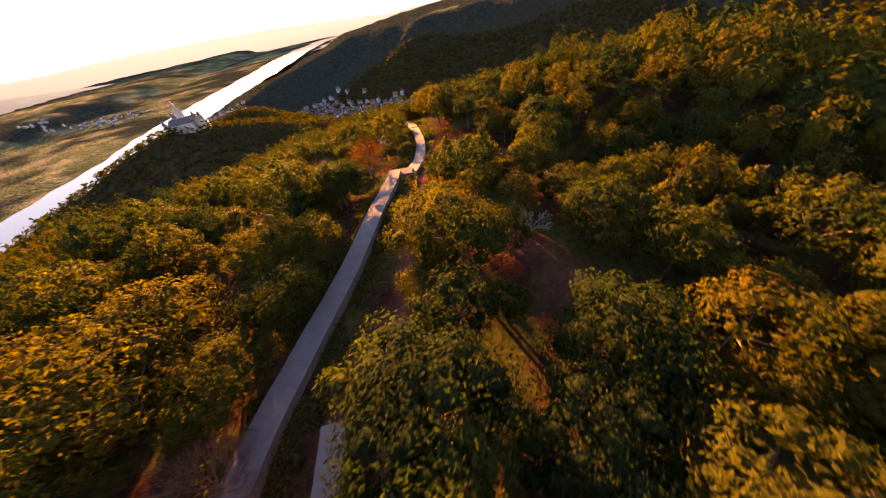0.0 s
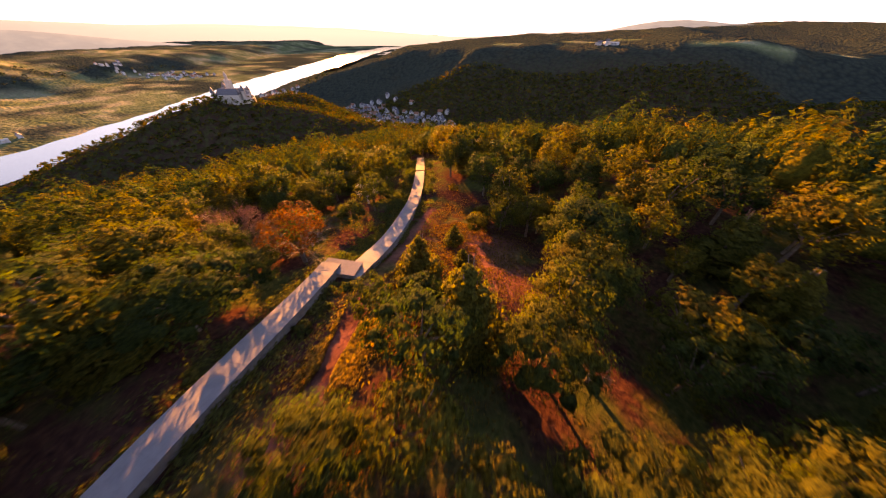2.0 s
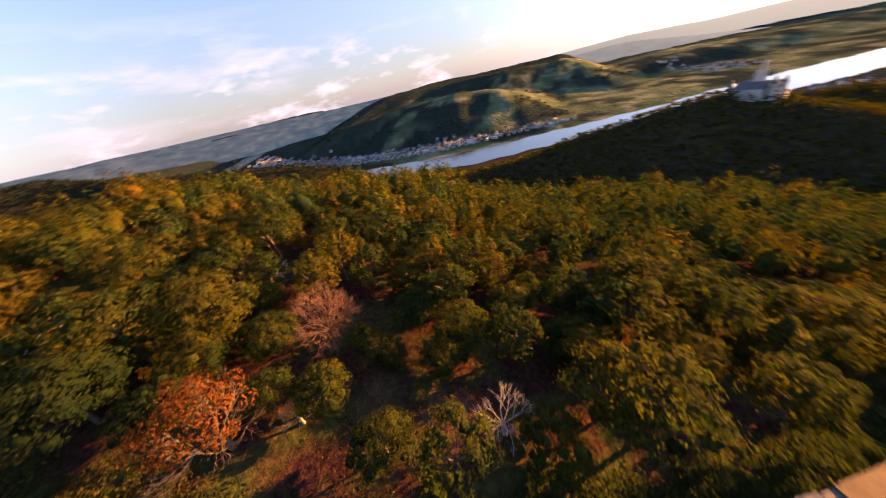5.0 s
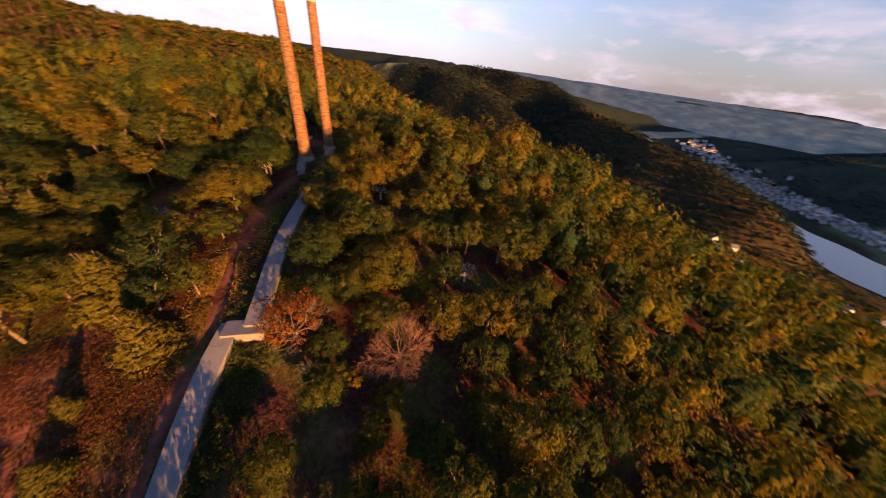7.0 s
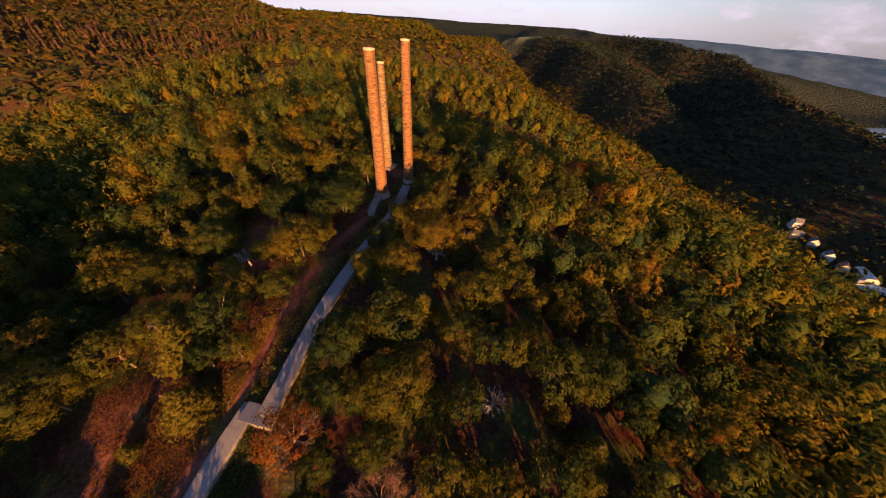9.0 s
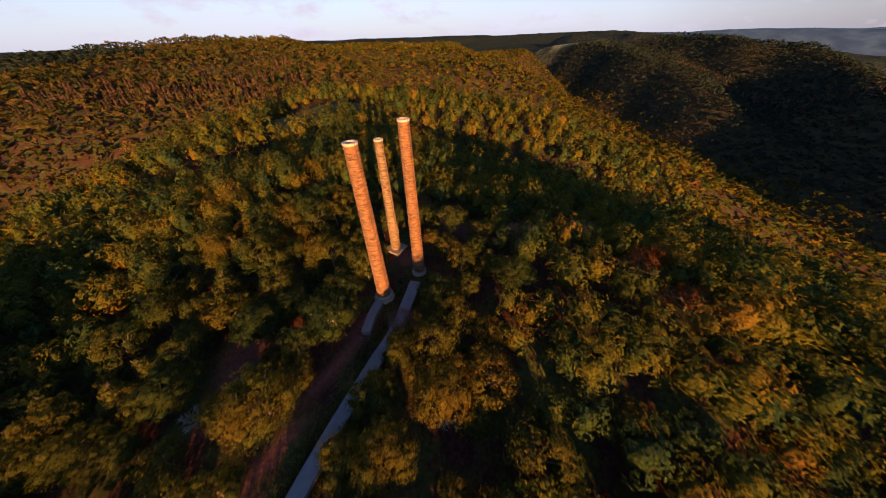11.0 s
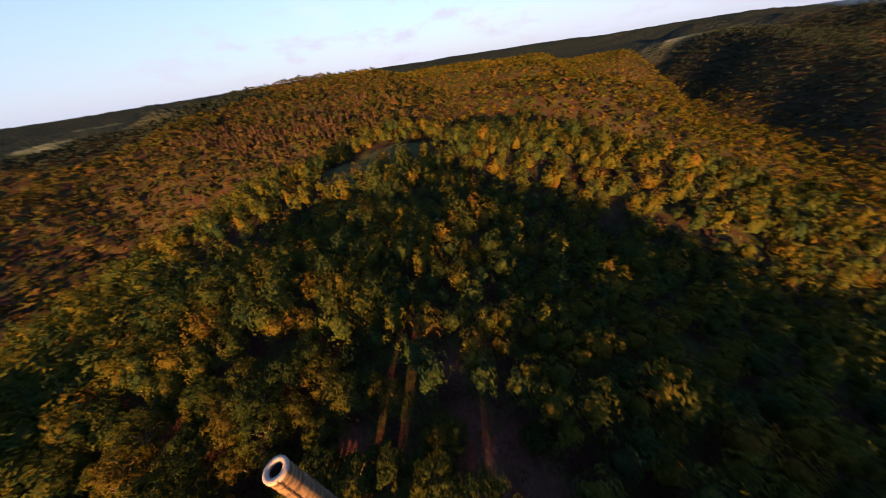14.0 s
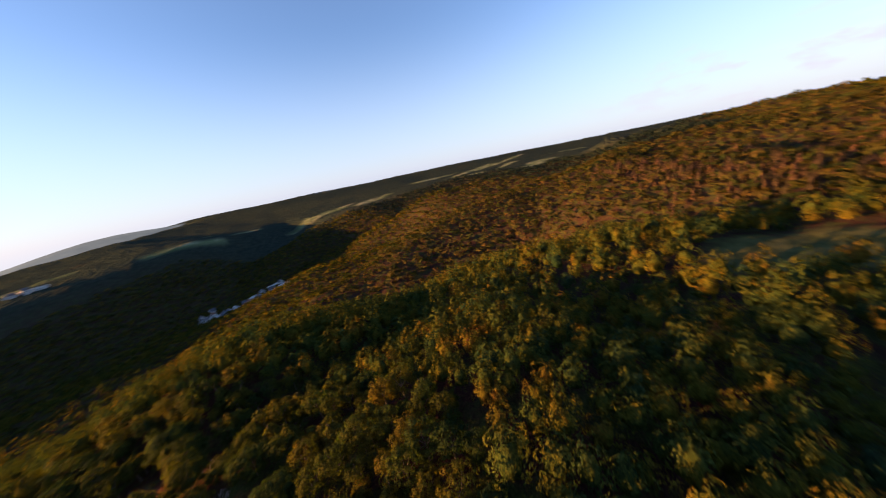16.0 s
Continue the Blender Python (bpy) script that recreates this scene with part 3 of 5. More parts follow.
# river
def smooth_line(pts, steps):
    """A Catmull-Rom line through the points."""
    q = [np.array(p, float) for p in pts]
    out = []
    for i in range(len(q) - 1):
        p0, p1, p2, p3 = q[max(i - 1, 0)], q[i], q[i + 1], q[min(i + 2, len(q) - 1)]
        for t in np.arange(steps) / steps:
            out.append(0.5 * (2 * p1 + (p2 - p0) * t + (2 * p0 - 5 * p1 + 4 * p2 - p3) * t * t + (3 * p1 - p0 - 3 * p2 + p3) * t ** 3))
    return out + [q[-1]]


r_v, r_f = [], []
course = smooth_line(RIVER, 14)
for i, b in enumerate(course):
    d = course[min(i + 1, len(course) - 1)] - course[max(i - 1, 0)]
    d = d / np.hypot(*d)
    half = 78 + 34 * float(step(-420, -760, b[1])) + 5 * math.sin(i * 0.9) + 4 * math.sin(i * 0.37)
    for side in (-half, half):
        r_v.append((b[0] - d[1] * side, b[1] + d[0] * side, RIVER_Z))
    if i:
        r_f.append((2 * i - 2, 2 * i - 1, 2 * i + 1, 2 * i))
river = put_mesh("river", r_v, r_f, [mat_water])
tagged(river, "wide calm river reflecting the low evening sun", "water", kind="structure")


# far ridges beyond the plateau; blue haze and sunward glow put into their emission
mat_far, n_, l_, b_ = material("haze_glow_distance", 1.0, 0.0)
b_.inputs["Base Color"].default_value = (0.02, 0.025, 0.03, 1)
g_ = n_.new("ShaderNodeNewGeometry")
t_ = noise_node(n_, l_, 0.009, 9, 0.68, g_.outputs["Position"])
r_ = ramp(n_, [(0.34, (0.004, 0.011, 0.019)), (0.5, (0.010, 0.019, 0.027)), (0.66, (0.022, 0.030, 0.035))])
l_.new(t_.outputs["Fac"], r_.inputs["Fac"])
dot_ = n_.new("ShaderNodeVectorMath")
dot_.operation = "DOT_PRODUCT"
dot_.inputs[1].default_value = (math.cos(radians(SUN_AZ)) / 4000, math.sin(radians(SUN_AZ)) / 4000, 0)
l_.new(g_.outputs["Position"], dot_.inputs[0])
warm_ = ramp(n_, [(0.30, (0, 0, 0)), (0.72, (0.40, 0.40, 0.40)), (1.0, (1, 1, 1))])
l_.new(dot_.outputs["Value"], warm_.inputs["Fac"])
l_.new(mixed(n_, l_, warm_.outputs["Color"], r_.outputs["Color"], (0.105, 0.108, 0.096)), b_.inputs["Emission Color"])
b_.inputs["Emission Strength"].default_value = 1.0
# heights of the skyline over the river valley: degrees round, and degrees above the level of the ridge
SKYLINE = ((-90, -1.2), (-83, -1.3), (-74, -2.0), (-65, -2.2), (-55, -1.7), (-46, -1.2), (-31, -0.9), (-20, -0.9), (-12, -0.5), (0, -0.9), (16, -1.1), (37, -0.9), (55, -0.5), (68, -0.4))
for k, (radius, lift, drop) in enumerate(((3400, 0.0, 0.75), (4200, 20.0, 0.0))):
    a = np.radians(np.arange(-180, 180.1, 0.75))
    rough = 26 * lumps(a * 400, a * 0, 110, 40 + k) + 10 * lumps(a * 400, a * 0, 31, 42 + k) + 1.5 * lumps(a * 400, a * 0, 4, 44 + k)
    crest_z = lift - 8 + rough
    deg = np.degrees(a)
    valley = step(-95, -86, deg) * (1 - step(62, 72, deg))
    low = 18 + np.tan(np.radians(np.interp(deg, *zip(*SKYLINE)) - drop)) * radius + 0.25 * rough
    if k == 0:
        low = -214 + (low + 214) * step(-42, -8, deg)
    crest_z = crest_z * (1 - valley) + low * valley
    foot = -215 + 0 * a
    rows = [np.stack([r * np.cos(a), r * np.sin(a), z], -1) for r, z in ((radius - 550, foot), (radius - 150, np.maximum(crest_z - 34, foot)), (radius, crest_z), (radius + 250, np.maximum(crest_z - 60, foot)), (radius + 300, foot - 1))]
    m = len(a)
    i = np.arange(m - 1)
    f = np.concatenate([np.stack([j * m + i, j * m + i + 1, (j + 1) * m + i + 1, (j + 1) * m + i], -1) for j in range(4)])
    tagged(put_mesh("backdrop", np.concatenate(rows), f, [mat_far], smooth=True), "distant wooded ridges along the horizon, haze put in as glow", "distant hills", kind="structure")

# ---------------------------------------------------------------- helpers for things
def thing(name, label, category, m=None, group="", kind=""):
    ob = new(name)
    ob.matrix_world = m or Matrix()
    return tagged(ob, label, category, group, kind)


def part(name, bm, mat, parent, label=""):
    me = bpy.data.meshes.new(name)
    bm.to_mesh(me)
    bm.free()
    for m in mat if isinstance(mat, (list, tuple)) else [mat]:
        me.materials.append(m)
    ob = new(name, me)
    ob.parent = parent
    return tagged(ob, label) if label else ob


def box(bm, x0, y0, z0, x1, y1, z1, bevel=0.0):
    made = bmesh.ops.create_cube(bm, size=1.0, matrix=Matrix.LocRotScale(((x0 + x1) / 2, (y0 + y1) / 2, (z0 + z1) / 2), None, (x1 - x0, y1 - y0, z1 - z0)))
    if bevel:
        edges = {e for v in made["verts"] for e in v.link_edges}
        bmesh.ops.bevel(bm, geom=list(edges), offset=bevel, segments=1, affect="EDGES")
    return bm


def lathe(bm, rows, sides, wobble=0.0, uv=True):
    """Rings of (radius, height), joined to a skin; the UV runs round and up in metres."""
    rings = []
    for k, (r, z) in enumerate(rows):
        ring = []
        for i in range(sides):
            a = 2 * math.pi * i / sides
            rr = r * (1 + wobble * noise.noise((math.cos(a) * 2, math.sin(a) * 2, z * 0.7)))
            ring.append(bm.verts.new((rr * math.cos(a), rr * math.sin(a), z)))
        rings.append(ring)
    layer = bm.loops.layers.uv.verify()
    for k in range(len(rings) - 1):
        for i in range(sides):
            j = (i + 1) % sides
            f = bm.faces.new((rings[k][i], rings[k][j], rings[k + 1][j], rings[k + 1][i]))
            f.smooth = True
            rad = rows[0][0]
            for loop, (u, row) in zip(f.loops, ((i, k), (i + 1, k), (i + 1, k + 1), (i, k + 1))):
                loop[layer].uv = (u / sides * 2 * math.pi * rad, rows[row][1])
    return rings


# ---------------------------------------------------------------- chimneys
def chimney(x, y, z0, height, r_low, r_top, brick, label, plinth):
    ob = thing("chimney", label, "chimney", pose(x, y, z0), "old smelter chimneys")
    rng = random.Random(int(x * 10))
    bm = bmesh.new()
    rows, z = [], 0.0
    while z < height - 0.05:
        r = r_low + (r_top - r_low) * (z / height) ** 0.85
        swell = 0.022 * math.sin(z * 7.5) + 0.02 * rng.random()
        rows.append((r + swell, z))
        z += 0.21
    rows.append((r_top, height))
    lathe(bm, rows, 28, 0.012)
    part("shaft", bm, brick, ob)
    bm = bmesh.new()
    wall = 0.36 * r_top
    lathe(bm, [(r_top + 0.01, height - 0.34), (r_top + 0.07, height - 0.30), (r_top + 0.075, height - 0.04), (r_top + 0.03, height + 0.02), (r_top - wall, height + 0.03), (r_top - wall, height - 0.3)], 28, 0.02)
    part("rim", bm, mat_rim, ob, "pale mortar-covered top rim")
    bm = bmesh.new()
    rings = lathe(bm, [(r_top - wall - 0.005, height - 0.29), (r_top - wall - 0.02, height - 6.0)], 20)
    bm.faces.new(rings[-1])
    part("flue_lining", bm, mat_soot, ob, "sooty inside of the flue")
    # iron hoops
    for k in range(int(height / 1.55)):
        z = 1.2 + 1.55 * k + 0.25 * rng.random()
        if z > height - 0.8:
            break
        r = r_low + (r_top - r_low) * (z / height) ** 0.85 + 0.012
        bm = bmesh.new()
        lathe(bm, [(r, z - 0.05), (r + 0.02, z - 0.045), (r + 0.02, z + 0.045), (r, z + 0.05)], 28)
        part("hoop", bm, mat_iron, ob)
    # lightning conductor on the shaded side
    bm = bmesh.new()
    a = radians(-8)
    prev = None
    for k in range(9):
        z = height * k / 8
        r = r_low + (r_top - r_low) * (z / height) ** 0.85 + 0.06
        ring = [bm.verts.new((math.cos(a) * (r + du) - math.sin(a) * dv, math.sin(a) * (r + du) + math.cos(a) * dv, z)) for du, dv in ((0, -0.03), (0.05, -0.03), (0.05, 0.03), (0, 0.03))]
        if prev:
            for i in range(4):
                bm.faces.new((prev[i], prev[(i + 1) % 4], ring[(i + 1) % 4], ring[i]))
        prev = ring
    part("lightning_conductor", bm, mat_iron, ob)
    bm = bmesh.new()
    if plinth == "octagon":
        lathe(bm, [(r_low + 0.75, -2.6), (r_low + 0.7, -0.9), (r_low + 0.78, -0.85), (r_low + 0.78, -0.62), (r_low + 0.45, -0.45), (r_low + 0.42, 0.25), (r_low + 0.02, 0.3)], 8)
        for f in bm.faces:
            f.smooth = False
    elif plinth == "square":
        s = r_low + 0.75
        box(bm, -s, -s, -3.0, s, s, -0.25, 0.08)
        box(bm, -s - 0.12, -s - 0.12, -0.25, s + 0.12, s + 0.12, 0.0, 0.05)
    else:
        lathe(bm, [(r_low + 0.35, -3.0), (r_low + 0.3, 0.1), (r_low + 0.02, 0.2)], 16)
    part("plinth", bm, mat_plinth, ob, "rubble stone base")
    return ob


chimney(0.0, 0.0, 0.6, 30.9, 1.45, 1.05, mat_brick_red, "tall tapered orange brick chimney on an octagonal stone base", "octagon")
chimney(-6.8, 12.2, 2.1, 25.8, 1.18, 0.82, mat_brick_tan, "tan brick chimney on a square stone base", "square")
chimney(2.3, 9.3, 1.2, 31.7, 1.32, 0.95, mat_brick_red, "tall slender orange brick chimney among the trees", "round")


# ---------------------------------------------------------------- the covered flue that runs down the ridge
def flue_height(x, y):
    return float(land(x, y)) + 1.0


SLAB_W = 2.3
BARE_AT = 30          # the slab that is missing; those below it are stained brown


def slab_mesh(length, mat):
    bm = bmesh.new()
    box(bm, -SLAB_W / 2, 0.003, -0.14, SLAB_W / 2, length - 0.003, 0, 0.008)
    me = bpy.data.meshes.new("slab")
    bm.to_mesh(me)
    bm.free()
    me.materials.append(mat)
    return me


def flue(points, label, width=SLAB_W, bare=-1):
    ob = thing("stone_flue", label, "flue")
    rng = random.Random(4)
    # even stations along a smooth line
    pts = [Vector((*p, 0)) for p in points]
    line = []
    for i in range(len(pts) - 1):
        p0, p1, p2, p3 = pts[max(i - 1, 0)], pts[i], pts[i + 1], pts[min(i + 2, len(pts) - 1)]
        for k in range(20):
            t = k / 20
            line.append(0.5 * (2 * p1 + (p2 - p0) * t + (2 * p0 - 5 * p1 + 4 * p2 - p3) * t * t + (3 * p1 - p0 - 3 * p2 + p3) * t ** 3))
    line.append(pts[-1])
    st, left = [line[0]], 0.0
    for a, b in zip(line, line[1:]):
        seg = (b - a).length
        while left + seg >= 1.5:
            a = a.lerp(b, (1.5 - left) / seg)
            seg = (b - a).length
            left = 0.0
            st.append(a.copy())
        left += seg
    zs = np.array([flue_height(p.x, p.y) for p in st])
    zs = np.convolve(np.pad(zs, 4, mode="edge"), np.ones(9) / 9, mode="valid")
    for p, z in zip(st, zs):
        p.z = z
    # rubble side walls
    bm = bmesh.new()
    ring = []
    for i, p in enumerate(st):
        d = (st[min(i + 1, len(st) - 1)] - st[max(i - 1, 0)])
        side = Vector((-d.y, d.x, 0)).normalized()
        w = width / 2 - 0.12
        row = [p + side * (w + 0.15 + 0.06 * rng.random()) - Vector((0, 0, 2.2)), p + side * w - Vector((0, 0, 0.145)), p - side * w - Vector((0, 0, 0.145)), p - side * (w + 0.15 + 0.06 * rng.random()) - Vector((0, 0, 2.2))]
        ring.append([bm.verts.new(v) for v in row])
    for a, b in zip(ring, ring[1:]):
        for k in range(3):
            bm.faces.new((a[k], a[k + 1], b[k + 1], b[k]))
    bm.faces.new(ring[0])
    bm.faces.new(ring[-1][::-1])
    bmesh.ops.recalc_face_normals(bm, faces=bm.faces)
    part("side_wall", bm, mat_wall, ob, "dark rubble masonry side walls")
    mesh, old = slab_mesh(1.5, mat_slab), slab_mesh(1.5, mat_old_slab)
    for i, (a, b) in enumerate(zip(st, st[1:])):
        if i == bare:
            continue
        d = (b - a).normalized()
        side = d.cross(Vector((0, 0, 1))).normalized()
        up = side.cross(d)
        slab = new("slab", old if 0 <= bare < i else mesh)
        slab.parent = ob
        m = Matrix((side, d, up)).transposed().to_4x4()
        m.translation = a + up * rng.uniform(-0.004, 0.004) + side * rng.uniform(-0.012, 0.012)
        slab.matrix_basis = m @ Matrix.Diagonal((width / SLAB_W, (b - a).length / 1.5, 1, 1))
    return st


st_low = flue(FLUE_LOWER, "raised stone smoke flue covered with grey concrete slabs", bare=BARE_AT)
st_up = flue(FLUE_UPPER, "raised stone smoke flue leading up to the chimneys")
flue([(18.5, -49.0), (13.3, -50.5)], "short cross piece that joins the two lines of flue")
flue([(0.3, -1.8), (1.3, -5.2), (3.2, -9.0)], "short slab-covered flue at the foot of the chimney", 1.7)


# ---------------------------------------------------------------- trees
ICO = bmesh.new()
bmesh.ops.create_icosphere(ICO, subdivisions=1, radius=1.0)
ICO_V = np.array([v.co[:] for v in ICO.verts])
ICO_F = np.array([[v.index for v in f.verts] for f in ICO.faces])
ICO.free()
ICO_F = ICO_F[ICO_V[ICO_F][:, :, 2].mean(1) > -0.6]


def unit(v):
    return v / np.linalg.norm(v, axis=-1, keepdims=True)


def sprays(rng, points, normals, size, own=1.25):
    """Leaf sprays: bent, pointed four-cornered pieces (two triangles) near the given points; also the normals of the clump that they belong to."""
    n = len(points)
    out = unit(normals + rng.normal(0, 0.5, (n, 3)))
    a = unit(np.cross(out, rng.normal(0, 1, (n, 3))))
    b = np.cross(out, a)
    long, wide = size * rng.uniform(0.7, 1.35, (n, 1)), size * rng.uniform(0.30, 0.50, (n, 1))
    lift = out * size * rng.uniform(-0.25, 0.25, (n, 1))
    v = np.stack([points - a * long, points - b * wide + lift, points + a * long * 0.9, points + b * wide + lift], 1).reshape(-1, 3)
    i = np.arange(n)[:, None] * 4
    f = np.concatenate([i + [0, 1, 3], i + [1, 2, 3]])
    return v, f, np.repeat(unit(unit(normals) + own * out), 4, axis=0)


def crown(seed, radius, height, base, lobes, leaves, size, flat=1.0, core=0.72, fat=1.0):
    """A crown of many lobes, each a dark heart with leaf sprays round it: vertices, triangles and normals."""
    rng = np.random.default_rng(seed)
    vs, fs, ns, count = [], [], [], 0
    cz = base + height * 0.5
    for k in range(lobes):
        # spread over the dome, fewer below
        u = (k + 0.5) / lobes
        el, a = math.asin(1 - 1.45 * u), k * 2.39996 + rng.uniform(-0.4, 0.4)
        rr = rng.uniform(0.45, 0.92)
        way = np.array([math.cos(a) * math.cos(el), math.sin(a) * math.cos(el), math.sin(el)])
        c = np.array([way[0] * radius * rr, way[1] * radius * rr, cz + way[2] * height * 0.5 * rr * flat])
        lr = radius * rng.uniform(0.18, 0.34) * fat
        bump = 1 + rng.uniform(-0.22, 0.22, (len(ICO_V), 1))
        vs.append(c + ICO_V * bump * lr * core * [1, 1, 0.8])
        ns.append(unit(ICO_V + 0.5 * way))
        fs.append(ICO_F + count)
        count += len(ICO_V)
        d = unit(rng.normal(0, 1, (leaves, 3)) + 0.5 * way + [0, 0, 0.25])
        v, f, q = sprays(rng, c + d * lr * rng.uniform(0.72, 1.16, (leaves, 1)) * [1, 1, 0.85], d + 0.8 * way, size, 0.85)
        vs.append(v)
        ns.append(q)
        fs.append(f + count)
        count += len(v)
    return np.concatenate(vs), np.concatenate(fs), np.concatenate(ns)


def limb(vs, fs, a, b, r0, r1, sides=5):
    a, b = np.asarray(a, float), np.asarray(b, float)
    d = unit(b - a)
    s = unit(np.cross(d, [0.3, 0.8, 0.52]))
    t = np.cross(d, s)
    ang = np.arange(sides) * 2 * np.pi / sides
    ring = np.cos(ang)[:, None] * s + np.sin(ang)[:, None] * t
    base = sum(len(v) for v in vs)
    vs.append(np.concatenate([a + ring * r0, b + ring * r1]))
    i = np.arange(sides)
    j = (i + 1) % sides
    fs.append(np.concatenate([np.stack([i, j, j + sides], -1), np.stack([i, j + sides, i + sides], -1)]) + base)


def trunk(seed, radius, height, base):
    rng = np.random.default_rng(seed + 500)
    vs, fs = [], []
    lean = rng.uniform(-0.25, 0.25, 2)
    top = np.array([lean[0], lean[1], base + height * 0.25])
    limb(vs, fs, (0, 0, -0.8), top * [0.5, 0.5, 0.5], 0.20, 0.16, 6)
    limb(vs, fs, top * [0.5, 0.5, 0.5], top, 0.16, 0.13, 6)
    for k in range(6):
        a = k * 1.05 + rng.uniform(-0.3, 0.3)
        end = np.array([math.cos(a) * radius * 0.6, math.sin(a) * radius * 0.6, base + height * rng.uniform(0.45, 0.8)])
        limb(vs, fs, top, end, 0.10, 0.03, 4)
    return np.concatenate(vs), np.concatenate(fs)


def twigs(seed, radius, height, base, boughs, spread=1.0, thick=0.10, forks=(4, 3, 3)):
    """A leafless crown: boughs that fork again and again."""
    rng = np.random.default_rng(seed + 900)
    vs, fs = [], []
    limb(vs, fs, (0, 0, -0.8), (0, 0, base), 0.22, 0.17, 6)

    def grow(p, d, length, r, depth):
        q = p + d * length
        limb(vs, fs, p, q, r, r * 0.62, 4 if depth > 1 else 3)
        if depth == 0:
            return
        for _ in range(forks[depth - 1]):
            grow(q, unit(d + rng.normal(0, 0.40, 3) + [0, 0, 0.10]), length * rng.uniform(0.55, 0.95), r * 0.60, depth - 1)

    for k in range(boughs):
        a = k * 2 * math.pi / boughs + rng.uniform(-0.3, 0.3)
        up = rng.uniform(0.3, 1.1)
        grow(np.array([0, 0, base * rng.uniform(0.75, 1.0)]), unit(np.array([math.cos(a) * spread, math.sin(a) * spread, up])), min(radius, height) * rng.uniform(0.24, 0.34), thick, 3)
    return np.concatenate(vs), np.concatenate(fs)


def pine_crown(seed, radius, height, base, tiers=12, per=9, leaves=30, size=0.24):
    rng = np.random.default_rng(seed + 70)
    vs, fs, ns, count = [], [], [], 0
    for t in range(tiers):
        u = t / (tiers - 1)
        z = base + height * u
        r = radius * (1 - u) ** 0.8 + 0.25
        for k in range(max(3, int(per * (1 - 0.5 * u)))):
            a = rng.uniform(0, 2 * math.pi)
            c = np.array([math.cos(a) * r * 0.6, math.sin(a) * r * 0.6, z + rng.uniform(-0.2, 0.2)])
            sc = np.array([0.45 * r + 0.15, 0.45 * r + 0.15, 0.28])
            vs.append(c + ICO_V * sc * 0.75)
            fs.append(ICO_F + count)
            ns.append(ICO_V)
            count += len(ICO_V)
            d = unit(rng.normal(0, 1, (leaves, 3)) * [1, 1, 0.6])
            v, f, q = sprays(rng, c + d * sc * 1.1, d + [0, 0, 0.4], size)
            vs.append(v)
            ns.append(q)
            fs.append(f + count)
            count += len(v)
    return np.concatenate(vs), np.concatenate(fs), np.concatenate(ns)


def tree(name, label, category, crown_mesh, trunk_mesh, mat, group):
    ob = thing(name, label, category, group=group)
    if trunk_mesh is not None:
        put_mesh("trunk", *trunk_mesh, [mat_bark], ob, smooth=True)
    put_mesh("crown", *crown_mesh[:2], [mat], ob, normals=crown_mesh[2])
    return ob


def bare_tree(name, label, mesh, mat, group="bare trees"):
    ob = thing(name, label, "tree", group=group)
    put_mesh("crown", *mesh, [mat], ob, smooth=True)
    return ob


GROUP = "trees of the ridge wood"
OAKS, FAR_OAKS = [], []
OAK_LABELS = ("spreading oak with olive green summer leaves", "broad oak with golden green foliage in low sun", "rounded oak with dense dark green foliage", "large oak with a wide lumpy green crown", "young oak with light olive leaves")
BIG = (5.2, 5.8, 4.6, 6.0)
for k, r in enumerate(BIG):
    OAKS.append(tree("oak_tree", OAK_LABELS[k], "tree", crown(k, r, r * 1.35, 1.2, 62, 108, 0.17, core=0.50), trunk(k, r, r * 1.3, 1.8), mat_oak, GROUP))
for k, (r, h) in enumerate(((3.0, 5.2), (3.4, 5.8), (2.7, 5.4), (3.8, 6.2), (2.3, 4.2))):
    FAR_OAKS.append(tree("oak_tree", OAK_LABELS[k], "tree", crown(k + 60, r, h + 0.8, 1.2, 32, 56, 0.195, core=0.45), trunk(k, r, h, 1.8), mat_oak, GROUP))
PINE = tree("pine_tree", "young pine with tiers of yellowish green needles", "tree", pine_crown(1, 3.0, 5.6, 1.0), trunk(40, 1.0, 8.0, 1.0), mat_pine, GROUP)
RUST = tree("withered_oak", "oak with withered orange leaves", "tree", crown(31, 2.7, 4.4, 1.2, 28, 72, 0.13, core=0.05, fat=0.85), twigs(31, 3.6, 4.6, 1.4, 11, 1.2, 0.05, (4, 4, 3)), mat_rust, GROUP)
BARE = bare_tree("bare_tree", "leafless reddish brown tree with fine branches", twigs(11, 4.6, 5.0, 1.5, 22, 0.95, 0.040, (6, 5, 4)), mat_dead)
SNAG = bare_tree("dead_tree", "small dead tree with silvery bare branches", twigs(12, 2.6, 3.4, 1.4, 8, 0.9, 0.04, (4, 4, 3)), mat_silver)
BUSH = thing("bramble_bush", "low bramble bush beside the flue", "bush", group="bushes along the flue")
bush_mesh = crown(55, 1.1, 1.3, -0.1, 10, 70, 0.15)
put_mesh("foliage", *bush_mesh[:2], [mat_bush], BUSH, normals=bush_mesh[2])
TEMPLATES = [*OAKS, *FAR_OAKS, PINE, RUST, BARE, SNAG, BUSH]


def plant(ob, x, y, scale, turn, sink=0.0):
    m = pose(x, y, float(land(x, y)) - sink, 0, 0, turn) @ Matrix.Diagonal((scale, scale, scale * 1.0, 1))
    made = copy_thing(ob, m)
    made.scale = (scale, scale, scale)
    return made


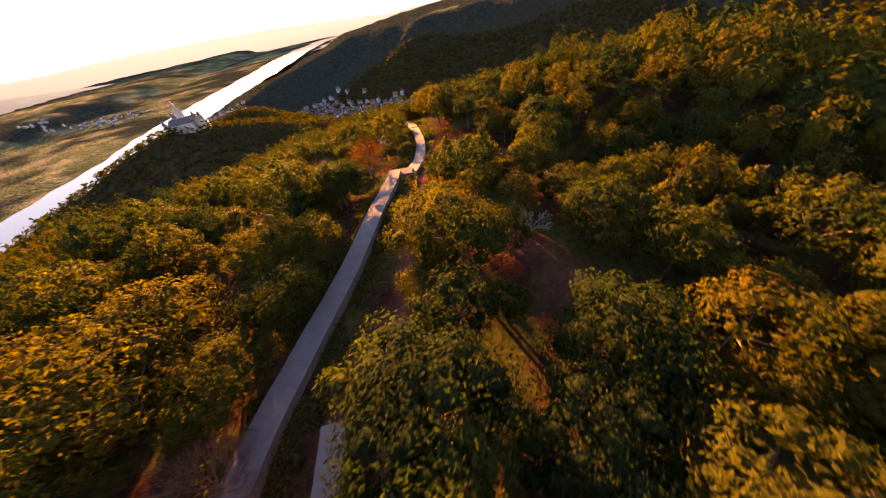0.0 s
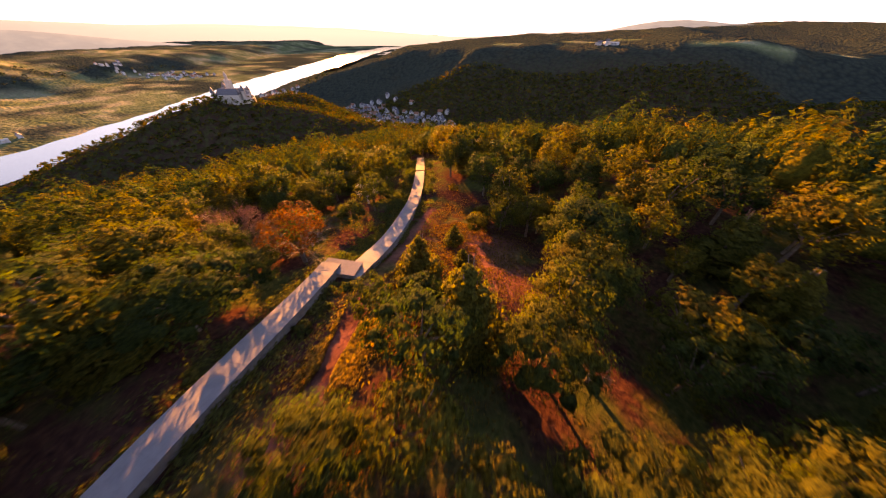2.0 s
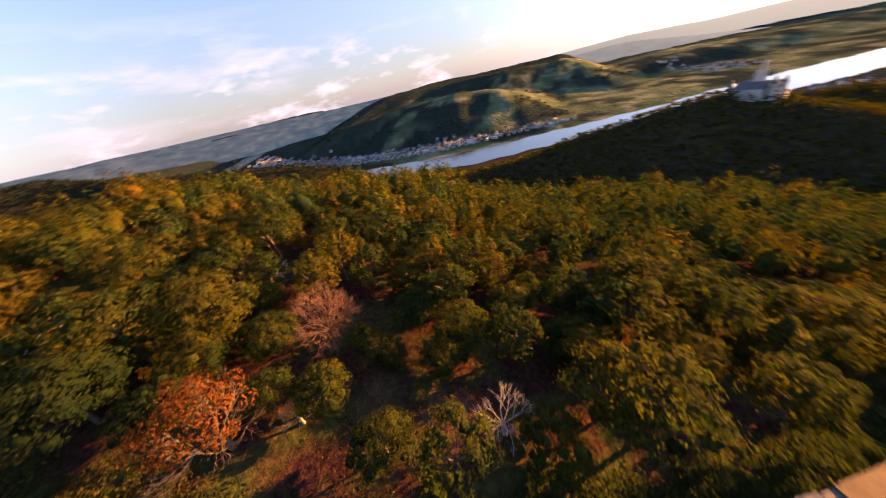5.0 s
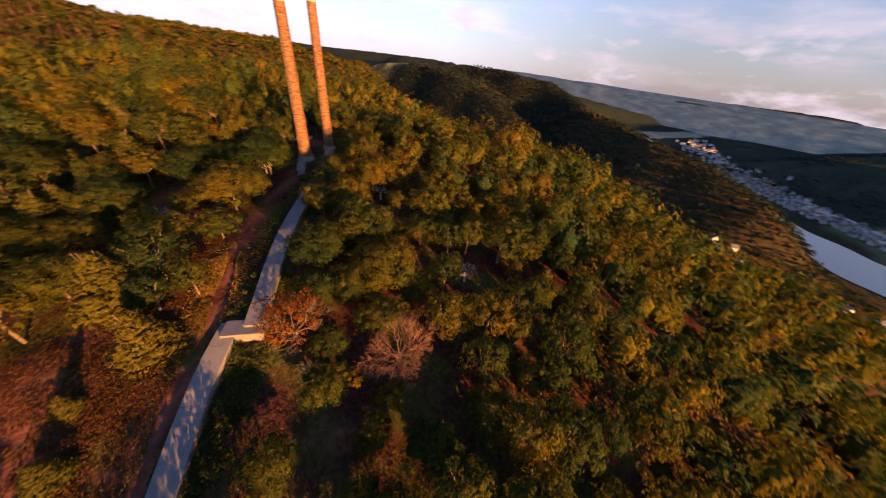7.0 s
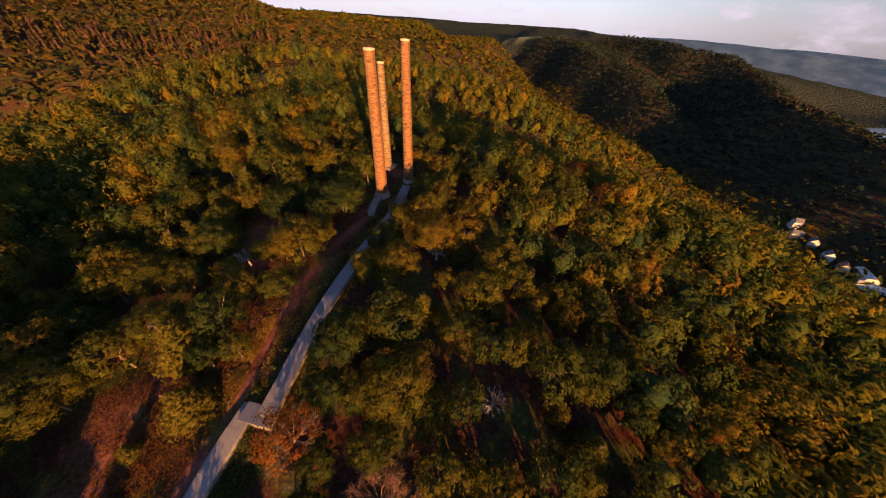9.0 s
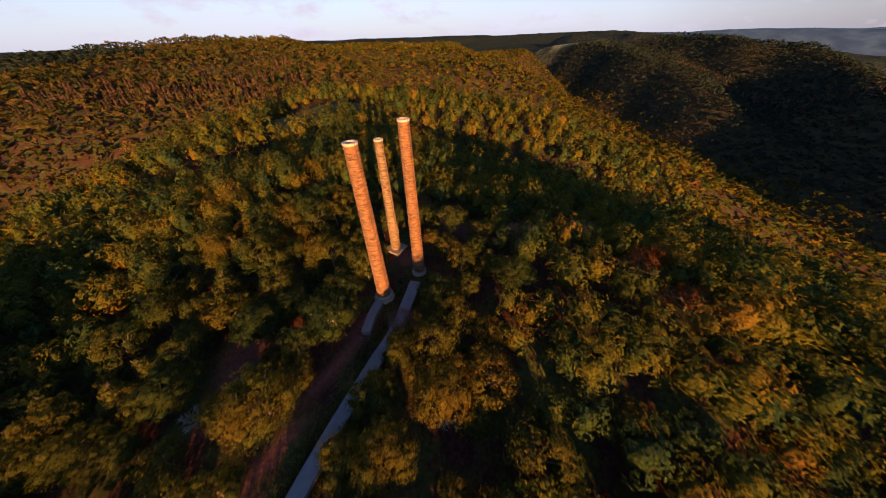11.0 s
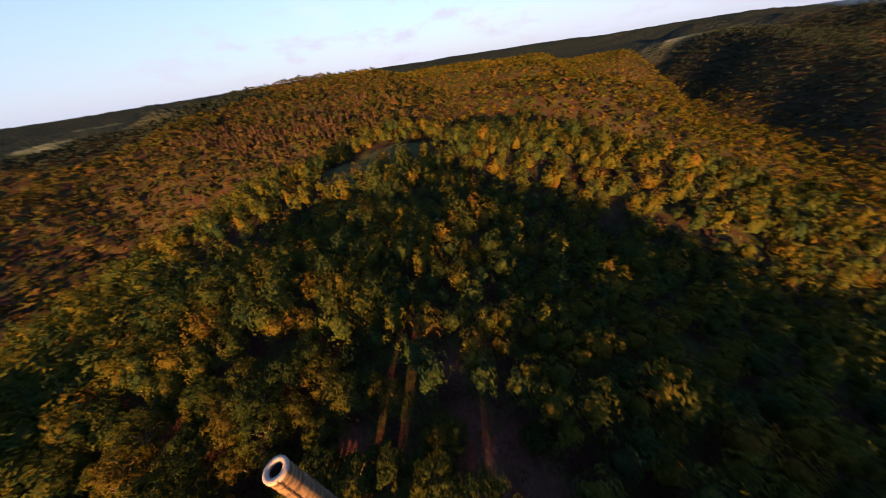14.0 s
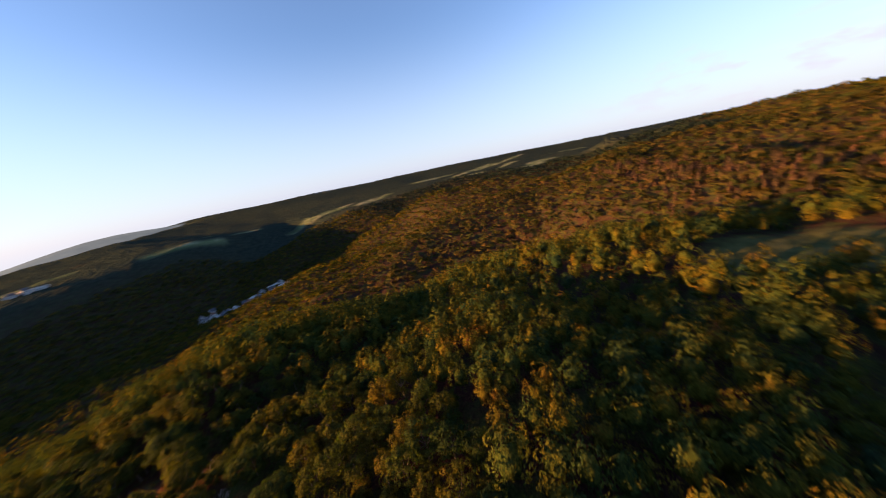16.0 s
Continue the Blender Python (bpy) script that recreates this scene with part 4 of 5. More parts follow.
taken = [(20, -81, 6.0), (27, -87, 4.5), (12, -73, 3.0), (11.6, -66, 4.5), (20.4, -57, 3.0)]      # a glade beside the lower flue
OAKS_UPPER = ((-0.6, -26.2, 4.2), (-0.4, -20.6, 2.4), (-3.4, -10.3, 4.0), (-12.5, -11, 3.2), (20.5, -37, 3.4), (22.4, -43.2, 2.3), (39, -64.5, 2.4), (45.5, -69, 2.6),
        (28.0, -40.5, 2.8), (19, -21.5, 3.4), (21, -10.6, 4.0), (13.0, -16.5, 2.9), (12.2, -8.6, 2.8), (15.2, -24, 2.9), (31, -38, 3.8), (34.5, -26.7, 3.0),
        (3.4, -35, 2.4), (31.6, -45.2, 2.4), (27.6, -41.6, 2.2), (28.2, -54.2, 2.1), (26.4, -49.6, 1.9), (47, -54, 2.4), (36, -39, 2.4))
OAKS_LOWER = ((-5.4, -30.0, 2.4), (-7, -48.5, 3.4), (-9, -61, 4.0), (-8.5, -69, 4.2), (7.2, -70.5, 2.2), (26.0, -61.6, 1.9), (29.6, -74.2, 2.2), (40.6, -58.5, 2.3),
        (-12.8, -41, 3.0), (-19, -43.6, 3.3), (-15.8, -33, 3.6), (-14.6, -17.3, 3.8), (-25, -25, 3.2), (11.5, 3.5, 3.8), (22, 14.0, 3.8), (-7.5, 26.0, 3.2),
        (1.8, 36.5, 2.4), (18, 37.7, 3.0), (35.4, -63.6, 2.0), (41, -76.5, 2.6), (42.5, -87, 2.8), (14.4, -91, 2.4), (0.5, -85, 3.0), (8.8, -76.2, 1.1), (34.5, -57.6, 1.5))
KEYED = OAKS_UPPER + OAKS_LOWER
# single trees that stand out
for ob, spots in (
    (BARE, ((35.4, -49.2, 1.25), (8.0, -3.8, 0.85), (30.8, 43.0, 1.5), (19.0, 28.5, 1.3))),
    (RUST, ((22.6, -49.4, 1.45), (37.0, -42.0, 0.7), (44, 32.4, 1.5), (42.5, -41.0, 0.7), (52, 26, 1.2), (13, 6, 0.5))),
    (SNAG, ((30.2, -70.2, 1.25), (-8.4, -32.6, 1.1), (23.2, -12.8, 1.2), (26.0, -53.2, 0.8), (43.4, -33.4, 1.1), (-4.6, -10.0, 0.8), (50, -52, 0.9), (-11, -50, 0.9))),
    (PINE, ((7.8, -53.4, 0.95), (-24.7, -33.3, 1.0), (5.2, -59.6, 0.4), (8.6, -64.4, 0.5), (-12, -78, 1.0))),
):
    for x, y, s in spots:
        plant(ob, x, y, s, random.uniform(0, 360))
        taken.append((x, y, 2.6 * s))

for k, (x, y, r) in enumerate(KEYED):
    ob = OAKS[k % 4]
    r *= 1.0 if -72 < y < -69.5 else 1.38 if y < -5 else 1.2
    plant(ob, x, y, r / BIG[k % 4], 70 * k, 0.3)
    taken.append((x, y, r * 0.8))

# the wood: a jittered lattice with gaps
rng = np.random.default_rng(3)
ux, uy = np.meshgrid(np.arange(-95, 96, 5.6), np.arange(-150, 76, 5.6))
ux, uy = (ux + rng.uniform(-2.0, 2.0, ux.shape)).ravel(), (uy + rng.uniform(-2.0, 2.0, uy.shape)).ravel()


def free_of_paths(x, y, r):
    ok = (flue_distance(x, y) > 2.4 + 0.72 * r) & (polyline(x, y, TRAIL)[0] > 1.0 + 0.7 * r)
    for bx, by, br in BARE_SOIL:
        ok &= np.hypot(x - bx, y - by) > br * 0.75 + 0.3 * r
    for tx, ty, tr in taken:
        ok &= np.hypot(x - tx, y - ty) > tr + 0.45 * r
    ok &= (np.hypot(x, y) > 3.6 + 0.6 * r) & (np.hypot(x + 6.8, y - 12.2) > 3.6 + 0.6 * r) & (np.hypot(x - 2.3, y - 9.3) > 2.5 + 0.6 * r)
    return ok


us = rng.uniform(0.88, 1.36, ux.shape)
keep = free_of_paths(ux, uy, 2.6 * us)
ux, uy, us = ux[keep], uy[keep], us[keep]
order = np.argsort(np.minimum.reduce([flue_distance(ux, uy), 0.8 * polyline(ux, uy, [(-22, 2), (-21, -36), (-8, -66), (14, -80)])[0], 0.9 * polyline(ux, uy, [(36, -72), (46, -52), (42, -28)])[0]]))
near, rest = order[:240], order[240:]
for i in near:
    kind = PINE if rng.random() < 0.06 else FAR_OAKS[int(rng.integers(5))]
    plant(kind, ux[i], uy[i], us[i], rng.uniform(0, 360), 0.4)
# a yellow bush below the bare tree, and small rust red oaks of the slope
GOLD = thing("golden_bush", "rounded bush with golden yellow leaves", "bush", group="bushes along the flue")
gold_mesh = crown(58, 1.5, 2.4, 0.2, 14, 80, 0.15)
put_mesh("foliage", *gold_mesh[:2], [mat_gold], GOLD, normals=gold_mesh[2])
TEMPLATES.append(GOLD)
for x, y, s in ((35.6, -53.6, 1.15), (31.0, -52.6, 0.8), (44.2, -61.0, 0.9), (17.6, -82.6, 0.7)):
    plant(GOLD, x, y, s, 40 * x, 0.1)
# brambles and grass along the flue
for st in (st_low, st_up):
    for i in range(0, len(st), 2):
        for side in (-1, 1):
            if rng.random() < 0.55:
                d = (st[min(i + 1, len(st) - 1)] - st[max(i - 1, 0)]).normalized()
                off = side * rng.uniform(2.0, 3.6)
                x, y = st[i].x - d.y * off, st[i].y + d.x * off
                if polyline(x, y, TRAIL)[0] > 1.3 and flue_distance(x, y) > 1.8:
                    plant(BUSH, x, y, rng.uniform(0.4, 0.9), rng.uniform(0, 360), 0.1)


def low_growth(name, label, centre, reach, count, size, mat, seed, tall=0.5):
    """Grass and brambles as many single sprays round a line of the plan."""
    r = np.random.default_rng(seed)
    k = r.integers(0, len(centre), count)
    c = np.array(centre)[k]
    x, y = c[:, 0] + r.normal(0, reach, count), c[:, 1] + r.normal(0, reach, count)
    patch = lumps(x, y, 2.2, seed) + 0.5 * lumps(x, y, 0.8, seed + 1)
    ok = (flue_distance(x, y) > 1.25) & (polyline(x, y, TRAIL)[0] > 0.75 + 0.3 * lumps(x, y, 3, 13)) & (patch > -0.45) & (np.hypot(x, y) > 2.3) & (np.hypot(x + 6.8, y - 12.2) > 2.2) & (np.hypot(x - 2.3, y - 9.3) > 1.8)
    x, y, patch = x[ok], y[ok], patch[ok]
    z = land(x, y) + r.uniform(0.0, 1.0, len(x)) * tall * (0.4 + 0.6 * np.clip(patch + 0.4, 0, 1))
    v, f, _ = sprays(r, np.stack([x, y, z], -1), r.normal(0, 0.5, (len(x), 3)) + [0, 0, 0.8], size)
    return tagged(put_mesh(name, v, f, [mat]), label, "undergrowth", kind="stuff")


east_pts = [(p.x + 3.1, p.y - 0.8) for p in st_low]
line_pts = [(p.x, p.y) for p in (*st_low, *st_up)]
low_growth("undergrowth", "green brambles and weeds along the flue", line_pts, 1.9, 60000, 0.17, mat_bush, 21, 0.7)
low_growth("bramble_thicket", "dense green brambles and ferns on the slope below the flue", east_pts, 1.25, 42000, 0.17, mat_bush, 25, 0.9)
low_growth("straw_grass", "long golden straw beside the trail", [(9.2, -45.5), (8.6, -43.5), (8.2, -41.5), (7.6, -39.5), (10.4, -48)], 1.0, 30000, 0.15, mat_hay, 26, 0.5)
low_growth("dry_grass", "dry orange grass and bracken on the clearing", [(1.5, -60), (3.5, -67), (6, -60), (-1, -53), (9, -44), (4, -36), (10, -70), (14, -76), (31, -60), (3, 31), (-7, 30), (6, -50), (11, -60), (13, -68), (8, -55), (3, -45)], 4.2, 38000, 0.14, mat_straw, 22, 0.4)


def woods(name, label, xs, ys, scales, shapes, mat, sink=0.3, wide=1.0):
    """Many trees joined into one mesh, each with a tone of its own."""
    vs, fs, ns, tones, count = [], [], [], [], 0
    zs = land(xs, ys)
    for i, (x, y, z, s) in enumerate(zip(xs, ys, zs, scales)):
        v, f, q = shapes[i % len(shapes)]
        a = (i * 2.39996) % (2 * math.pi)
        c, d = math.cos(a), math.sin(a)
        turn = np.array([[c, d, 0], [-d, c, 0], [0, 0, 1]])
        long = 0.86 + 0.30 * ((i * 0.754877) % 1)
        w = (v * [long, 1.02 / long, 0.80 + 0.48 * ((i * 0.569840) % 1)]) @ turn * [s * wide, s * wide, s]
        vs.append((w + [x, y, z - sink]).astype(np.float32))
        ns.append(q @ turn)
        tones.append(np.full(len(v), (i * 0.6180340) % 1))
        fs.append(f + count)
        count += len(v)
    ob = put_mesh(name, np.concatenate(vs), np.concatenate(fs), [mat], normals=np.concatenate(ns), tone=np.concatenate(tones))
    return tagged(ob, label, "trees", kind="stuff")


def dome(seed, lobes, leaves, size, wide=3.7, tall=3.1):
    """A crown seen from afar: clumps of leaf sprays round a small dark heart."""
    r = np.random.default_rng(seed)
    shape = np.array([wide, wide, tall])
    vs, fs, ns = [ICO_V * (1 + r.uniform(-0.2, 0.2, (len(ICO_V), 1))) * shape * 0.56 + [0, 0, tall * 0.95]], [ICO_F], [ICO_V]
    count = len(ICO_V)
    for k in range(lobes):
        el, a = math.asin(1 - 1.3 * (k + 0.5) / lobes), k * 2.39996 + r.uniform(-0.35, 0.35)
        way = np.array([math.cos(a) * math.cos(el), math.sin(a) * math.cos(el), math.sin(el)])
        lr = 1.05 / math.sqrt(lobes) * r.uniform(0.75, 1.25)
        d = unit(r.normal(0, 1, (leaves, 3)) + 0.7 * way + [0, 0, 0.2])
        v, f, q = sprays(r, (way * r.uniform(0.60, 0.94) + d * lr * r.uniform(0.75, 1.1, (leaves, 1))) * shape + [0, 0, tall], d + 1.5 * way, size, 0.5)
        vs.append(v)
        fs.append(f + count)
        ns.append(q)
        count += len(v)
    return np.concatenate(vs), np.concatenate(fs), np.concatenate(ns)


mid_shapes = [dome(100 + k, 18, 22, 0.30, 3.0, 4.2) for k in range(8)]
low_shapes = [dome(200 + k, 12, 13, 0.50, 3.0, 4.3) for k in range(8)]
far_shapes = [dome(240 + k, 8, 8, 0.80, 3.0, 4.3) for k in range(8)]
close = polyline(ux[rest], uy[rest], [(-55, 62), (-12, 15), (20, -30), (35, -90)])[0] < 68
woods("wood_edge", "dense oak wood round the clearing with olive green crowns", ux[rest][close], uy[rest][close], us[rest][close], mid_shapes, mat_wood, 0.2)
woods("ridge_wood", "closed oak wood along the flanks of the ridge", ux[rest][~close], uy[rest][~close], us[rest][~close] * 1.1, low_shapes, mat_wood, 0.8)


def scatter(gap, inside, outside, x0, x1, y0, y1, seed):
    r = np.random.default_rng(seed)
    x, y = np.meshgrid(np.arange(x0, x1, gap), np.arange(y0, y1, gap))
    x, y = (x + r.uniform(-0.4, 0.4, x.shape) * gap).ravel(), (y + r.uniform(-0.4, 0.4, y.shape) * gap).ravel()
    keep = outside(x, y) & ~inside(x, y)
    x, y = x[keep], y[keep]
    _, open_land, _, meadow = cover(x, y)
    keep = (np.maximum(open_land, meadow) < 0.08) & (polyline(x, y, RIVER)[0] > 105) & (land(x, y) > RIVER_Z + 6)
    return x[keep], y[keep], r.uniform(0.75, 1.2, keep.sum())


block = lambda x, y: (x > -97.5) & (x < 98) & (y > -152.5) & (y < 78)  # noqa: E731
ring1 = lambda x, y: np.hypot(x + 10, y) < 235  # noqa: E731
ring2 = lambda x, y: np.hypot(x - 40, (y - 60) * np.where(y > 60, 0.72, 1.0)) < 1000  # noqa: E731
xs, ys, ss = scatter(7.9, block, ring1, -250, 230, -240, 240, 5)
beside = polyline(xs, ys, [(-120, 90), (-30, 38), (0, 0), (20, -60), (60, -140)])[0] < 125
woods("hillside_wood", "mixed broadleaf wood on the slopes, green turning brown", xs[beside], ys[beside], ss[beside] * 1.38, low_shapes, mat_wood, 1.2)
woods("lower_wood", "mixed broadleaf wood lower down the slopes", xs[~beside], ys[~beside], ss[~beside] * 1.38, far_shapes, mat_wood, 1.2)


def tuft(seed):
    """A far crown of a few large sprays."""
    r = np.random.default_rng(seed)
    d = unit(r.normal(0, 1, (10, 3)) * [1, 1, 0.7] + [0, 0, 0.75])
    return sprays(r, d * [3.3, 3.3, 3.6] * r.uniform(0.75, 1.05, (10, 1)) + [0, 0, 3.4], d, 2.1)


xs, ys, ss = scatter(9.6, ring1, ring2, -960, 720, -900, 1420, 6)
stream = np.interp(ys, (250, 365, 520, 680, 840, 1000, 1140, 1300), (540, 430, 310, 190, 70, -60, -175, -330))
# far slopes that get the wood with shade and haze in its colour
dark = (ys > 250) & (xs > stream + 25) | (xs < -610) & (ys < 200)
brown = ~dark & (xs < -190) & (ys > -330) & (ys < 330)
for name, label, pick, mat in (("far_wood", "wooded valley sides far below the ridge", ~dark & ~brown, mat_canopy), ("brown_wood", "mixed wood turning brown in the drought behind the ridge", brown, mat_brown), ("dark_wood", "mixed wood on the steep far valley sides, shade and haze put in its colour", dark, mat_shade_wood)):
    woods(name, label, xs[pick], ys[pick], ss[pick] * 1.12, [tuft(300 + k) for k in range(8)], mat, 1.0, 1.55 if mat is mat_shade_wood else 1.42)


def spruce(seed):
    """A thin withered conifer of three ragged tiers."""
    r = np.random.default_rng(seed)
    vs, fs, n = [], [], 0
    for z0, z1, w in ((1.0, 6.5, 2.9), (4.5, 10.0, 2.2), (8.0, 13.5, 1.4)):
        a = np.arange(7) * 2 * np.pi / 7 + r.uniform(-0.3, 0.3, 7)
        q = w * r.uniform(0.55, 1.2, 7)
        vs += [*np.stack([np.cos(a) * q, np.sin(a) * q, z0 + r.uniform(-0.8, 0.8, 7)], -1), np.array([r.uniform(-0.2, 0.2), r.uniform(-0.2, 0.2), z1])]
        fs += [(n + k, n + (k + 1) % 7, n + 7) for k in range(7)]
        n += 8
    vs = np.array(vs)
    return vs, np.array(fs), unit(vs * [1, 1, 0.15] + [0, 0, 0.3])


SPRUCE_LINES = [[(-215, 150), (-290, 120), (-380, 75), (-440, 10)], [(-330, 190), (-430, 140)], [(-60, 505), (-130, 470), (-180, 400)], [(240, 960), (330, 850), (400, 700)], [(90, 1170), (200, 1050)]]
sr = np.random.default_rng(77)
sx, sy = [], []
for line in SPRUCE_LINES:
    for a, b in zip(line, line[1:]):
        n_trees = int(math.hypot(b[0] - a[0], b[1] - a[1]) * 1.1)
        u = sr.random(n_trees)
        sx += list(a[0] + (b[0] - a[0]) * u + sr.normal(0, 16, n_trees))
        sy += list(a[1] + (b[1] - a[1]) * u + sr.normal(0, 16, n_trees))
sx, sy = np.array(sx), np.array(sy)
woods("spruce_stand", "stands of dying spruces turned grey brown", sx, sy, sr.uniform(0.5, 0.95, len(sx)), [spruce(k) for k in range(6)], mat_spruce)

hx, hy, hs = scatter(30.0, lambda x, y: polyline(x, y, RIVER)[0] < 120, lambda x, y: lumps(x, y, 90, 50) + 0.6 * lumps(x, y, 33, 51) > -0.05, 1010, 2100, -1500, 1500, 9)
woods("copses", "copses and hedgerow trees beyond the river", hx, hy, hs * 1.5, [tuft(320 + k) for k in range(6)], mat_shade_wood, 0.5, 1.5)

# templates stay in the wood as trees of their own
for k, ob in enumerate(TEMPLATES):
    x, y = 60 + 4.5 * (k % 5), -150 - 5.5 * (k // 5)
    ob.matrix_world = pose(x, y, float(land(x, y)) - 0.3)


# ---------------------------------------------------------------- houses in the valleys
def house(name, label, w, d, eaves, ridge, wall, roof, chimney_stack=True):
    ob = thing(name, label, "house", group="houses of the valley towns")
    bm = bmesh.new()
    box(bm, -w / 2, -d / 2, -2.5, w / 2, d / 2, eaves)
    top = [bm.verts.new((s * w / 2, t * d / 2, eaves)) for s in (-1, 1) for t in (-1, 1)]
    gables = [bm.verts.new((s * w / 2, 0, ridge - 0.15)) for s in (-1, 1)]
    bm.faces.new((top[0], top[1], gables[0]))
    bm.faces.new((top[2], top[3], gables[1]))
    part("wall", bm, wall, ob)
    bm = bmesh.new()
    o, th = 0.5, 0.25
    for s in (-1, 1):
        lowz = eaves - 0.3
        q = [(-w / 2 - o, s * (d / 2 + o), lowz), (w / 2 + o, s * (d / 2 + o), lowz), (w / 2 + o, 0, ridge), (-w / 2 - o, 0, ridge)]
        a = [bm.verts.new(v) for v in q]
        b = [bm.verts.new((v[0], v[1], v[2] + th)) for v in q]
        bm.faces.new(a)
        bm.faces.new(b)
        for i in range(4):
            bm.faces.new((a[i], a[(i + 1) % 4], b[(i + 1) % 4], b[i]))
    bmesh.ops.recalc_face_normals(bm, faces=bm.faces)
    part("roof", bm, roof, ob)
    if chimney_stack:
        bm = bmesh.new()
        box(bm, w * 0.2, 0.6, ridge - 1.5, w * 0.2 + 0.7, 1.3, ridge + 1.0, 0.05)
        part("house_chimney", bm, mat_tile, ob)
    for k in range(3):
        for s in (-1, 1):
            bm = bmesh.new()
            x = w * (-0.3 + 0.3 * k)
            box(bm, x - 0.6, s * d / 2 - 0.04, eaves * 0.45, x + 0.6, s * d / 2 + 0.04, eaves * 0.45 + 1.5)
            part("window", bm, mat_pane, ob)
    return ob


HOUSES = [
    house("house", "white rendered house with a dark slate roof", 11, 9, 6.0, 10.5, mat_house, mat_slate),
    house("house", "white house with a red tiled roof", 12, 9, 5.5, 10.0, mat_house, mat_tile),
    house("house", "tall white town house with a steep slate roof", 9, 9, 8.5, 13.5, mat_house, mat_slate),
    house("long_hall", "long low hall with a pale roof", 26, 12, 5.0, 7.2, mat_house, mat_castle, False),
]
hr = np.random.default_rng(12)


JOINED = []


def settle(count, spots, spread, halls=0.1, turn=0, single=10000):
    """Houses strewn along a line of places, none on another; past a number they are kept for the joined far town."""
    done = []
    tries = 0
    while len(done) < count and tries < count * 30:
        tries += 1
        k = hr.integers(len(spots) - 1) if len(spots) > 1 else 0
        a, b = np.array(spots[k]), np.array(spots[min(k + 1, len(spots) - 1)])
        p = a + (b - a) * hr.random() + hr.normal(0, spread, 2) * 0.6
        z = float(land(p[0], p[1]))
        if z < RIVER_Z + 3.9 or polyline(p[0], p[1], RIVER)[0] < 108 or any(np.hypot(*(p - q)) < 15 for q in done):
            continue
        done.append(p)
        kind = HOUSES[3] if hr.random() < halls else HOUSES[int(hr.integers(3))]
        m = pose(p[0], p[1], z, 0, 0, turn + hr.choice((0, 90)) + hr.normal(0, 12))
        if len(done) <= single:
            copy_thing(kind, m)
        else:
            JOINED.append((kind, m))
    return done


def joined_town(name, label, placed):
    """Far houses as one mesh with their walls, roofs and windows."""
    mats, vs, fs, index, count = [mat_house, mat_slate, mat_tile, mat_castle, mat_pane], [], [], [], 0
    for kind, m in placed:
        for child in kind.children:
            me = child.data
            which = mats.index(me.materials[0])
            vs += [m @ v.co for v in me.vertices]
            for f in me.polygons:
                fs.append([count + i for i in f.vertices])
                index.append(which)
            count += len(me.vertices)
    me = bpy.data.meshes.new(name)
    me.from_pydata(vs, [], fs)
    for mat in mats:
        me.materials.append(mat)
    me.polygons.foreach_set("material_index", index)
    me.update()
    tagged(new(name, me), label, "houses", kind="stuff")


SETTLED = []
SETTLED += settle(250, [(1140, -230), (1075, 10), (1010, 240), (985, 470), (990, 720), (1040, 960)], 52, single=70)
SETTLED += settle(120, [(1030, 860), (1120, 1150), (1230, 1450), (1420, 1780)], 85, single=0)
SETTLED += settle(40, [(2150, -680), (1900, -800), (1720, -900)], 80)
SETTLED += settle(95, [(330, -665), (430, -645), (520, -690), (640, -740)], 40, 0.05)
SETTLED += settle(22, [(1120, -900), (1010, -760), (900, -620)], 30)
SETTLED += settle(22, [(690, 178), (540, 248), (430, 365), (345, 475)], 9, 0.3)
SETTLED += settle(28, [(-150, -662), (-204, -650), (-270, -630)], 26, 0.3)
SETTLED += settle(5, [(10, -1075), (60, -1085)], 16, 0.6)
joined_town("town_houses", "white houses with slate roofs crowded along the river", JOINED)
for k, ob in enumerate(HOUSES):
    x, y = 345 + 24 * k, -618
    ob.matrix_world = pose(x, y, float(land(x, y)), 0, 0, 15 * k)


